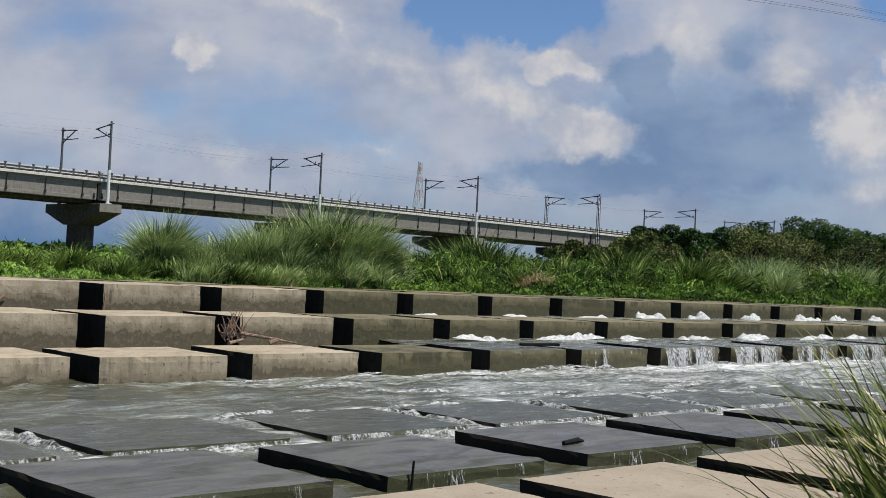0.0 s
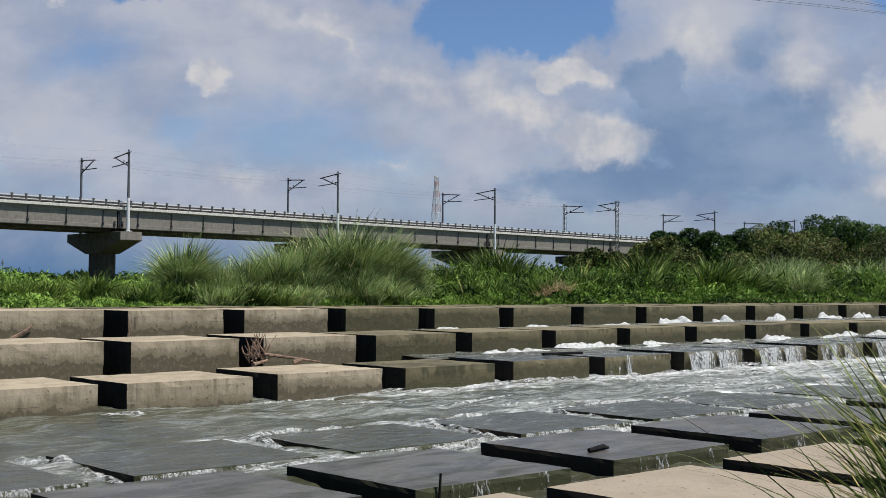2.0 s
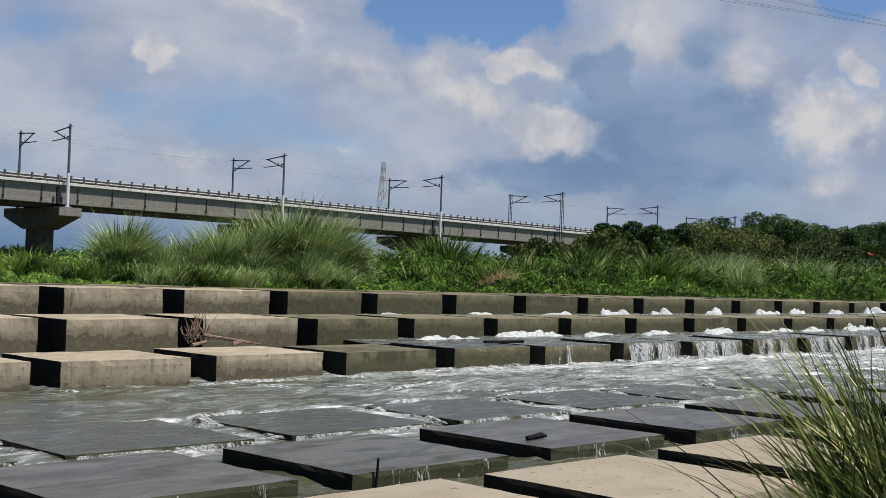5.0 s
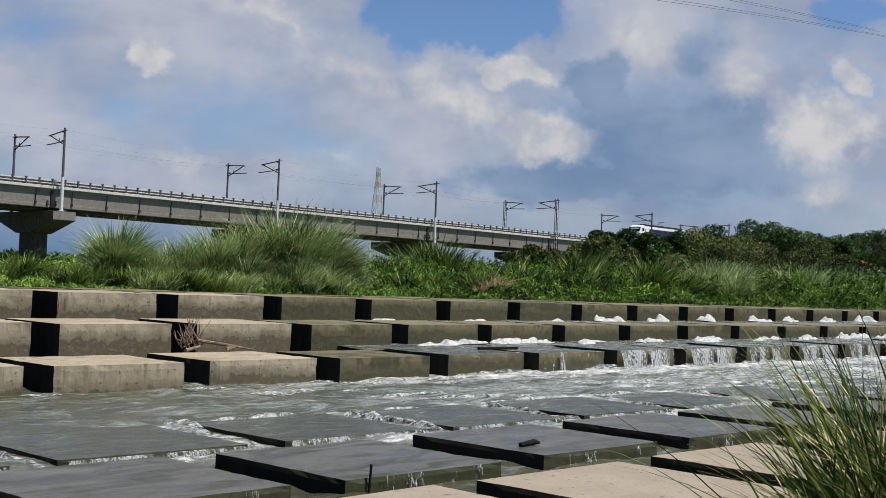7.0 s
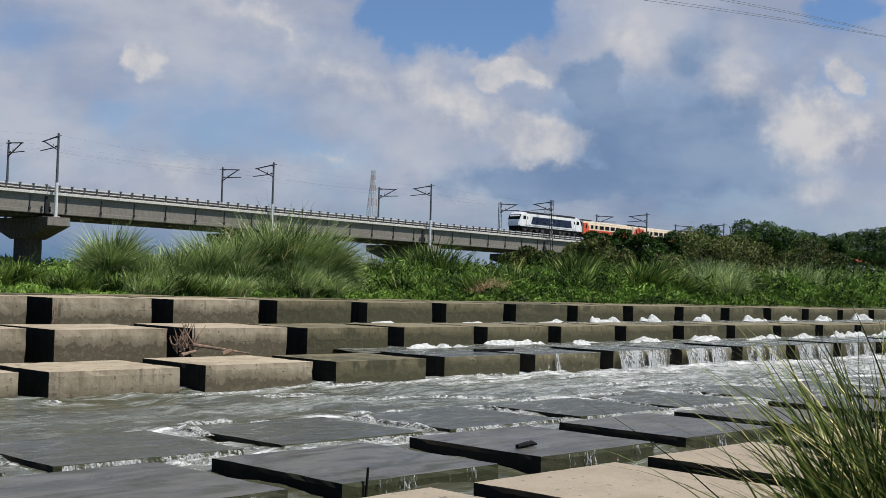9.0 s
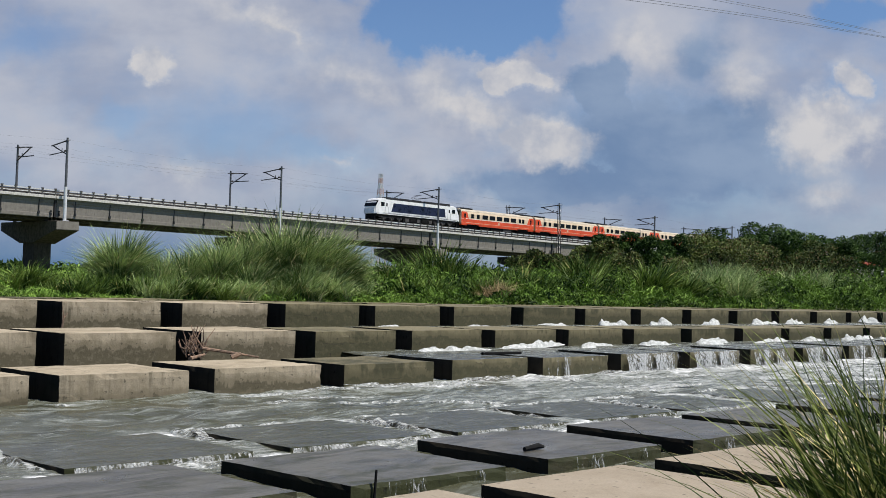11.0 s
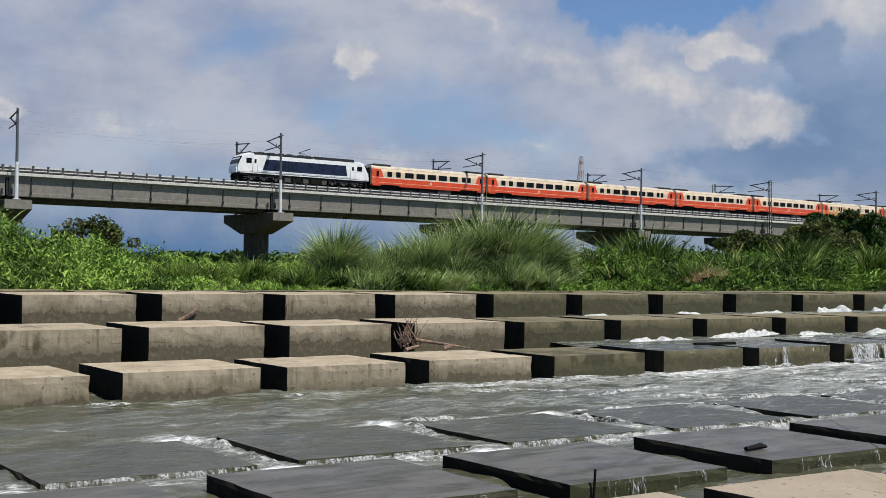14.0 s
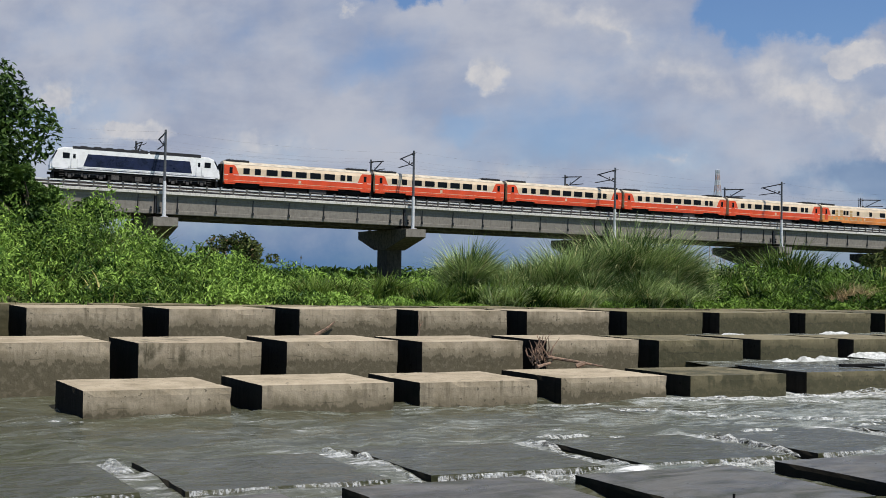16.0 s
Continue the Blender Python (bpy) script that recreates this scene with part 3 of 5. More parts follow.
def sheet(name, x0, x1, y0, y1, step, height, mat, z, label, wave=1.3):
    xs, ys = np.arange(x0, x1 + step / 2, step), np.arange(y0, y1 + step / 2, step)
    gx, gy = np.meshgrid(xs, ys)
    gz = np.zeros_like(gx)
    for i in range(gx.shape[0]):
        for j in range(gx.shape[1]):
            p = Vector((gx[i, j] * 0.8 * wave, gy[i, j] * wave, 0))
            gz[i, j] = height * (noise.noise(p) + 0.5 * noise.noise(p * 2.3) + 0.3 * noise.noise(p * 5.1))
    v = np.stack([gx, gy, gz], -1).reshape(-1, 3)
    nx, ny = len(xs), len(ys)
    i = (np.arange(ny - 1)[:, None] * nx + np.arange(nx - 1)[None]).reshape(-1, 1)
    ob = raw_mesh(name, v, np.concatenate([i, i + 1, i + nx + 1, i + nx], 1), mat, smooth=True)
    ob.location.z = z
    return tagged(ob, label, "water", kind="structure")


RIVER = sheet("water", -14, 44, 3.5, 33.0, 0.12, 0.06, M_WATER, -0.03, "silty grey river water running with white streaks")
POOL_MID = sheet("water", 12.2, 40, 15.2, 17.5, 0.16, 0.02, M_FILM, 0.315, "shallow grey water standing behind the lower weir blocks")
POOL_TOP = sheet("water", 14.2, 44, 17.75, 19.6, 0.2, 0.015, M_FILM, 0.62, "shallow grey water standing between the weir rows")

FOAM = []


def foam(a, b, width, height, z, label="white broken foam on the river", step=0.07, heap=False):
    """A lumpy ridge of white water from a to b, thin at its edges."""
    a, b = Vector((*a, 0)), Vector((*b, 0))
    run = (b - a).length
    nx, ny = max(4, int(run / step)), 7
    along, across = (b - a).normalized(), Vector((-(b - a).y, (b - a).x, 0)).normalized()
    mid = (a + b) / 2
    seed = 5.7 * len(FOAM)
    bm = bmesh.new()
    grid = []
    for i in range(nx + 1):
        s = i / nx
        fade = min(1, 4 * s, 4 * (1 - s)) ** 0.5
        bow = width * 0.7 * noise.noise(Vector((s * run * 0.9, seed, 0)))
        wide = width * fade * (0.7 + 0.5 * noise.noise(Vector((s * run * 1.7, seed, 4))))
        col = []
        for j in range(ny + 1):
            t = 2 * j / ny - 1
            p = a + along * (run * s) + across * (bow + wide * t / 2) - mid
            k = noise.noise(Vector((p.x * 4.5, p.y * 6, seed))) + 0.4 * noise.noise(Vector((p.x * 13, p.y * 13, seed)))
            p.z = max(-0.02, height * fade * ((1 - t * t) * (0.62 + 0.7 * k) - 0.04))
            col.append(bm.verts.new(p))
        grid.append(col)
    for i in range(nx):
        for j in range(ny):
            bm.faces.new((grid[i][j], grid[i + 1][j], grid[i + 1][j + 1], grid[i][j + 1]))
    ob = mesh_object("foam", bm, M_FOAM, None, label, smooth=True)
    ob.location = (mid.x, mid.y, z)
    tagged(ob, label, "foam", "river foam", "stuff")
    if heap:
        ob.data.materials[0] = M_HEAP
    FOAM.append(ob)


def waterfall(x, y, width, z0, z1, out, label="thin white curtain of water over the block"):
    bm = bmesh.new()
    nx, nz = int(width / 0.05), 8
    grid = [[bm.verts.new((width * i / nx, -out * (1 - (1 - j / nz) ** 2) - 0.012 * abs(noise.noise(Vector((i * 0.8, j * 0.3, x)))) - 0.01, (z0 - z1) * (1 - j / nz) ** 1.0)) for j in range(nz + 1)] for i in range(nx + 1)]
    for i in range(nx):
        for j in range(nz):
            bm.faces.new((grid[i][j], grid[i][j + 1], grid[i + 1][j + 1], grid[i + 1][j]))
    ob = mesh_object("waterfall", bm, M_FALL, None, label, smooth=True)
    ob.location = (x, y, z1)
    tagged(ob, label, "waterfall", "waterfalls", "stuff")
    return ob


FALLS = []


def white_water():
    # over the washed slabs: a lip of falling water, foam below it and along the open side
    for k in range(0, 11):
        x = 0.22 + 2.17 * k
        FALLS.append(waterfall(x + 0.05, 9.05, 1.72, 0.014, -0.06, 0.03, "thin sparkling lip of water over a slab"))
        FALLS[-1].data.materials[0] = M_LIP
        foam((x - 0.24, 10.0), (x - 0.50, 10.8), 0.34, 0.10, -0.04)
    for k in range(0, 7):
        drip = waterfall(3.85 + 2.14 * k + 0.1, 6.895, 1.45, 0.098, -0.06, 0.012, "thin drips running down a wet slab's mossy front")
        drip.data.materials[0] = M_DRIP
        FALLS.append(drip)
    # in front of the lower row
    for k in range(0, 14):
        x = 1.67 + 2.235 * k
        more = min(1.0, max(0.0, (x - 5) / 14))
        foam((x - 0.45, 13.62), (x + 0.1, 13.45), 0.22, 0.04 + 0.04 * more, -0.03)
        if k >= 3:
            foam((x - 0.2, 13.6), (x + 2.1, 13.62), 0.22 + 0.45 * more, 0.02 + 0.08 * more, -0.03)
        if k > 5:
            FALLS.append(waterfall(x + 0.06, 13.80, 1.70, 0.335, -0.02, 0.10 if k > 6 else 0.03))
            if k in (6, 9, 11, 13):
                FALLS[-1].data.materials[0] = M_DRIP if k < 7 else M_TRICKLE
    # broken water between the washed and the wet slabs, and crests on the run above them
    roll = random.Random(5)
    for k in range(2, 11):
        x = 0.22 + 2.17 * k
        foam((x + roll.uniform(0.2, 0.6), 8.82), (x + roll.uniform(1.6, 2.0), 8.80), 0.24 + 0.03 * k, 0.07, -0.04)
        foam((x - 0.10, 9.05), (x - 0.34, 10.2), 0.24, 0.08, -0.04)
        if k > 2:
            foam((x - 0.35, 10.72), (x + roll.uniform(0.5, 1.3), 10.66), 0.16, 0.06, -0.02)
    for k in range(26):
        x, y, run = roll.uniform(8.5, 27), roll.uniform(10.9, 13.2), roll.uniform(0.8, 2.4)
        foam((x, y), (x + run, y - run * roll.uniform(0.05, 0.3)), roll.uniform(0.10, 0.26), roll.uniform(0.025, 0.05), -0.025)
    # at the feet of the middle and upper rows
    rnd = random.Random(21)
    for k in range(5, 15):
        x = 2.52 + 2.268 * k
        p, q = rnd.uniform(-0.4, 0.5), rnd.uniform(0.9, 2.1)
        foam((x + p, 15.92), (x + q, 15.98), rnd.uniform(0.35, 0.6), rnd.uniform(0.10, 0.20), 0.30, "white foam heaped against the weir blocks", 0.05, True)
        if k > 6:
            foam((x - 0.45, 15.6), (x + 0.3, 15.9), 0.4, 0.09, 0.31, "white foam heaped against the weir blocks", 0.05, True)
    for k in range(6, 16):
        x = 0.90 + 2.375 * k
        size = rnd.uniform(0.4, 0.8) if k < 8 else rnd.uniform(0.8, 1.5)
        p = rnd.uniform(-0.3, 0.2)
        foam((x + p, 18.98), (x + p + size, 19.02), 0.5, 0.08 + 0.12 * size * (k > 8), 0.62, "white foam heaped against the upper weir blocks", 0.05, True)


white_water()


def small_things():
    rnd = random.Random(5)
    # flood-borne twigs caught in a gap of the middle row
    drift = new("driftwood")
    drift.location = (9.0, 15.75, 0.33)
    tagged(drift, "tangled brown flood driftwood caught between two blocks", "driftwood")
    for i in range(30):
        a = Vector((rnd.uniform(-0.16, 0.16), rnd.uniform(-0.1, 0.2), rnd.uniform(0.0, 0.18)))
        b = a + Vector((rnd.uniform(-0.2, 0.22), rnd.uniform(-0.1, 0.1), rnd.uniform(0.08, 0.42)))
        mid = a.lerp(b, 0.5) + Vector((rnd.uniform(-0.05, 0.05), 0, rnd.uniform(-0.03, 0.05)))
        bm = rod(bmesh.new(), a, mid, 0.014, 0.011, 6)
        part("twig", rod(bm, mid, b, 0.011, 0.004, 6), M_WOOD, drift)
    part("root", rod(rod(bmesh.new(), (0.05, -0.05, 0.16), (0.45, -0.3, 0.10), 0.03, 0.024, 7), (0.45, -0.3, 0.10), (0.85, -0.55, 0.03), 0.024, 0.012, 7), M_WOOD, drift)
    part("root", rod(bmesh.new(), (-0.32, -0.45, 0.03), (0.1, -0.1, 0.06), 0.035, 0.02, 7), M_WOOD, drift)
    part("root", rod(bmesh.new(), (0.4, -0.45, 0.03), (0.55, -0.5, 0.09), 0.05, 0.03, 7), M_WOOD, drift)
    twig = mesh_object("twig", rod(rod(rod(bmesh.new(), (0, 0, 0), (0.03, 0, 0.22), 0.022, 0.016, 6), (0.03, 0, 0.22), (0.0, 0.0, 0.42), 0.016, 0.008, 6), (0.03, 0, 0.2), (0.1, 0, 0.3), 0.012, 0.006, 6), M_WOOD)
    twig.location = (8.03, 19.25, 0.62)
    tagged(twig, "bare grey twig caught upright in a gap", "twig")
    branch = mesh_object("branch", rod(rod(bmesh.new(), (0, 0, 0), (0.22, 0, 0.12), 0.035, 0.03, 6), (0.22, 0, 0.12), (0.38, 0, 0.26), 0.03, 0.01, 6), M_WOOD)
    branch.location = (5.95, 19.22, 0.66)
    tagged(branch, "short dark branch leaning against a weir block", "branch")
    stick = mesh_object("stick", rod(bmesh.new(), (0, 0, -0.3), (0.03, 0, 0.20), 0.014, 0.010, 7), M_UNDER)
    stick.location = (6.16, 6.87, 0.0)
    tagged(stick, "thin black stick standing against a wet slab", "stick")
    log = mesh_object("wood_piece", rod(rod(bmesh.new(), (0, 0, 0), (0.2, 0.02, 0.01), 0.022, 0.03, 8), (0.2, 0.02, 0.01), (0.27, 0.01, 0.0), 0.03, 0.012, 8), M_UNDER)
    log.location = (8.24, 7.32, 0.125)
    tagged(log, "small black waterlogged wood piece on a wet slab", "wood piece")
    plank = mesh_object("plank", boxed(0, 0.9, 0, 0.07, 0, 0.05, bevel=0.01), M_UNDER)
    plank.matrix_world = pose(14.0, 14.3, 0.36, 0, 0, -6)
    tagged(plank, "dark wet plank lying across the lower weir blocks", "plank")


small_things()

# ---- the railway bridge ----
BRIDGE = pose(46.4, 129.95, 0, 0, 0.54, 4.84)
SPAN, FIRST = 33.1, 0.0


def on_bridge(s, n, z, upright=True):
    """The pose of a thing s metres along the bridge and n metres behind its near masts."""
    p = BRIDGE @ Vector((s, n, z))
    return pose(p.x, p.y, p.z, 0, 0 if upright else 0.54, 4.84)


def build_bridge():
    bridge = new("railway_bridge")
    bridge.matrix_world = BRIDGE
    tagged(bridge, "long grey concrete railway girder bridge crossing the river plain", "bridge")
    girder = bmesh.new()
    for y0 in (0.98, 11.0):
        prism(girder, [(y0 + 0.06, 8.52), (y0 + 0.9, 8.52), (y0 + 0.9, 10.78), (y0, 10.78), (y0, 10.45), (y0 + 0.06, 10.40), (y0 + 0.06, 9.02), (y0 + 0.04, 8.95), (y0 + 0.04, 8.58)], "x", 0.2, SPAN - 0.2)
    # inner beams in the dark pier concrete: the underside's shade is in their colour
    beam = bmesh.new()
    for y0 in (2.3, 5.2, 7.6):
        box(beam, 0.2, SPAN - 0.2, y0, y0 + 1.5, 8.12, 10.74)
    first = None
    rib = rod(bmesh.new(), (0, 0.94, 9.1), (0, 0.94, 10.76), 0.06, sides=8)
    box(rib, -0.13, 0.13, 0.86, 1.06, 8.9, 9.25, 0.02)
    rib_mesh = None
    for k in range(-4, 15):
        s = FIRST - 0.95 + SPAN * k
        if first is None:
            first = part("girder", girder, M_BRIDGE, bridge)
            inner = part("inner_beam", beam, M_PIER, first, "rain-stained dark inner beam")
            ob = first
        else:
            ob = new("girder", first.data)
            ob.parent = bridge
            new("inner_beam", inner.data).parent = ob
        ob.location.x = s
        for j in range(0, 7):
            if rib_mesh is None:
                r = part("drain_pipe", rib, M_DARKSTEEL, ob, "dark drain pipe")
                rib_mesh = r.data
            else:
                r = new("drain_pipe", rib_mesh)
                r.parent = ob
            r.location.x = SPAN * (j + 0.5) / 7 + 0.3
    a, b = FIRST - 4 * SPAN, FIRST + 15 * SPAN
    deck = boxed(a, b, 0.88, 12.4, 10.76, 10.98)
    part("deck", deck, M_BRIDGE, bridge)
    for k in range(-4, 15):
        s = FIRST - 0.95 + SPAN * k
        for y in (0.62, 12.1):
            part("kerb", boxed(s + 0.04, s + SPAN - 0.04, y, y + 0.55, 10.93, 11.28, bevel=0.03), M_KERB, bridge, "pale concrete deck edge")
        joint = boxed(s - 0.1, s + 0.1, 0.9, 1.5, 8.6, 10.75)
        for off in (-0.62, 0.42):
            box(joint, s + off, s + off + 0.2, 0.84, 1.0, 8.75, 9.1)
            box(joint, s + off, s + off + 0.2, 0.84, 1.0, 9.2, 9.4)
        part("joint_cover", joint, M_DARKSTEEL, bridge, "dark girder joint with clamps")
    for y in (4.62, 8.6):
        for off in (-0.56, 0.5):
            part("rail", boxed(a, b, y + off, y + off + 0.07, 12.0, 12.15), M_DARKSTEEL, bridge)
        part("ballast", boxed(a, b, y - 1.4, y + 1.4, 10.96, 11.98, bevel=0.12), M_PIER, bridge)
    for z, tall in ((11.56, 0.10), (11.94, 0.14)):
        part("guard_rail", boxed(a, b, 0.98, 1.07, z, z + tall), M_RAIL, bridge)
    part("cable_duct", boxed(a, b, 1.5, 2.1, 10.96, 11.5, bevel=0.03), M_DARKSTEEL, bridge, "dark cable duct beside the track")
    post = None
    for i in range(int((b - a) / 1.68)):
        s = a + 0.4 + i * 1.68
        if s < -75 or s > 205:
            continue
        if post is None:
            bm = boxed(-0.08, 0.08, 0.90, 1.10, 11.2, 12.12, bevel=0.02)
            box(bm, -0.12, 0.12, 0.86, 1.16, 12.02, 12.22)
            post = part("post", bm, M_POST, bridge, "weathered dark grey guard post")
        else:
            ob = new("post", post.data)
            ob.parent = bridge
            ob.location.x = s
            continue
        post.location.x = s


build_bridge()


def build_piers():
    pier = new("bridge_pier")
    tagged(pier, "hammerhead concrete bridge pier stained dark by rain", "bridge pier", "bridge piers")
    cap = bmesh.new()
    prism(cap, [(-0.9, 8.08), (13.9, 8.08), (13.9, 6.95), (8.6, 5.3), (5.0, 5.3), (-0.9, 6.95)], "x", -1.55, 1.55)
    bmesh.ops.bevel(cap, geom=cap.edges[:], offset=0.05, segments=1, affect="EDGES")
    # near end face in the paler concrete, as if sunlit; the rest shade-toned
    for f in cap.faces:
        f.material_index = 1 if f.calc_center_median().y < -0.88 else 0
    part("cap", cap, [M_PIER, M_BRIDGE], pier)
    stem = bmesh.new()
    prism(stem, [(-1.15, 5.3), (-0.8, 5.0), (0.8, 5.0), (1.15, 5.3), (1.15, 8.3), (0.8, 8.6), (-0.8, 8.6), (-1.15, 8.3)], "z", -0.5, 5.6)
    part("stem", stem, M_PIER, pier)
    for y in (1.6, 4.0, 6.7, 9.6):
        part("bearing", boxed(-0.5, 0.5, y - 0.3, y + 0.3, 8.06, 8.16), M_DARKSTEEL, pier)
    for k in range(-3, 16):
        m = on_bridge(FIRST + SPAN * k, 0.0, 0.0)
        m = m @ pose(0, 0, 0, 0, 0, 4.5)
        if k == -3:
            pier.matrix_world = m
        else:
            copy_thing(pier, m)


build_piers()


def build_masts():
    def mast(label, far, lattice=False):
        top = new("catenary_mast")
        tagged(top, label, "catenary mast", "catenary masts")
        sign = -1 if far else 1
        foot = 8.08
        if lattice:
            frame_bars = bmesh.new()
            for sx, sy in ((1, 1), (1, -1), (-1, 1), (-1, -1)):
                rod(frame_bars, (0.24 * sx, 0.24 * sy, foot), (0.2 * sx, 0.2 * sy, 18.75), 0.06, sides=4)
            part("column", frame_bars, M_DARKSTEEL, top)
            for j in range(20):
                z = foot + 0.3 + j * 0.51
                for y in (-0.23, 0.23):
                    part("lattice_bar", rod(bmesh.new(), (-0.22 if j % 2 else 0.22, y, z), (0.22 if j % 2 else -0.22, y, z + 0.51), 0.03, sides=4), M_STEEL, top)
        else:
            part("column", rod(bmesh.new(), (0, 0, foot + 4.3), (0, 0, 18.75), 0.17, 0.14, 10), M_MAST, top, "dull grey upper steel tube")
            part("sleeve", rod(bmesh.new(), (0, 0, foot + 0.05), (0, 0, foot + 4.4), 0.23, 0.20, 10), M_MAST if far else M_SLEEVE, top, "" if far else "white lower sleeve")
        part("foot_plate", boxed(-0.4, 0.4, -0.4, 0.4, foot, foot + 0.12, bevel=0.02), M_STEEL, top)
        part("top_arm", rod(rod(bmesh.new(), (0, 0, 18.40), (0, sign * 4.7, 18.05), 0.085), (0, 0, 16.6), (0, sign * 4.3, 18.05), 0.08), M_DARKSTEEL, top)
        part("steady_arm", rod(rod(bmesh.new(), (0, sign * 1.4, 17.0), (0, sign * 5.2, 16.9), 0.07), (0, sign * 1.5, 17.5), (0, sign * 1.6, 17.0), 0.05), M_DARKSTEEL, top)
        for z, y in ((18.33, 0.35), (17.1, 0.4)):
            bm = bmesh.new()
            for j in range(4):
                rod(bm, (0, sign * (y + 0.09 * j), z), (0, sign * (y + 0.09 * j + 0.05), z), 0.13, 0.13, 8)
            part("insulator", bm, M_PIER, top)
        part("feeder_bracket", rod(bmesh.new(), (0, -sign * 0.1, 18.4), (0, -sign * 0.75, 18.4), 0.05), M_DARKSTEEL, top)
        return top
    near = mast("slim galvanised steel catenary mast on the near pier end", False)
    far = mast("galvanised steel catenary mast on the far pier end", True)
    strong = [mast("sturdy dark lattice catenary mast on the bridge", side, True) for side in (False, True)]
    for proto, n in zip(strong, (0.0, 13.2)):
        proto.matrix_world = on_bridge(FIRST + SPAN * 3 - (0.4 if n else 0), n, 0)
    for proto, n, shift in ((near, 0.0, 0.0), (far, 13.2, -0.4)):
        for k in (-3, -2, -1, 0, 1, 2, 4, 5, 6, 7, 8):
            s = FIRST + SPAN * k + shift - (min(1.4, 0.6 + 0.4 * abs(k)) if n and k <= 0 else 0)
            p = on_bridge(s, n, 0)
            if k == -3:
                proto.matrix_world = p
            else:
                copy_thing(proto, p)


build_masts()


def wire(name, a, b, count, sag, radius, mat, label, group):
    """A hanging wire from a to b, sagging between evenly spaced supports."""
    curve = bpy.data.curves.new(name, "CURVE")
    curve.dimensions, curve.bevel_depth, curve.bevel_resolution = "3D", radius, 1
    steps = count * 8
    spline = curve.splines.new("POLY")
    spline.points.add(steps)
    a, b = Vector(a), Vector(b)
    for i in range(steps + 1):
        p = a.lerp(b, i / steps)
        f = (i % 8) / 8
        spline.points[i].co = (p.x, p.y, p.z - sag * 4 * f * (1 - f), 1)
    curve.materials.append(mat)
    ob = new(name, curve)
    return tagged(ob, label, "wire", group)


def build_wires():
    a, b = FIRST - 3 * SPAN, FIRST + 7 * SPAN
    for n in (4.6, 8.6):
        wire("contact_wire", BRIDGE @ Vector((a, n, 16.85)), BRIDGE @ Vector((b, n, 16.85)), 10, 0.02, 0.006, M_WIRE, "thin dark overhead contact wire above the track", "overhead wires")
        wire("messenger_wire", BRIDGE @ Vector((a, n, 18.1)), BRIDGE @ Vector((b, n, 18.1)), 10, 0.75, 0.006, M_WIRE, "thin dark messenger wire sagging between masts", "overhead wires")
    for n in (-0.7, 13.9):
        wire("feeder_wire", BRIDGE @ Vector((a, n, 18.4)), BRIDGE @ Vector((b, n, 18.4)), 10, 0.6, 0.007, M_WIRE, "thin dark feeder wire beside the masts", "overhead wires")


build_wires()

# ---- the train ----
RAIL_Z, TRACK = 12.15, 4.62


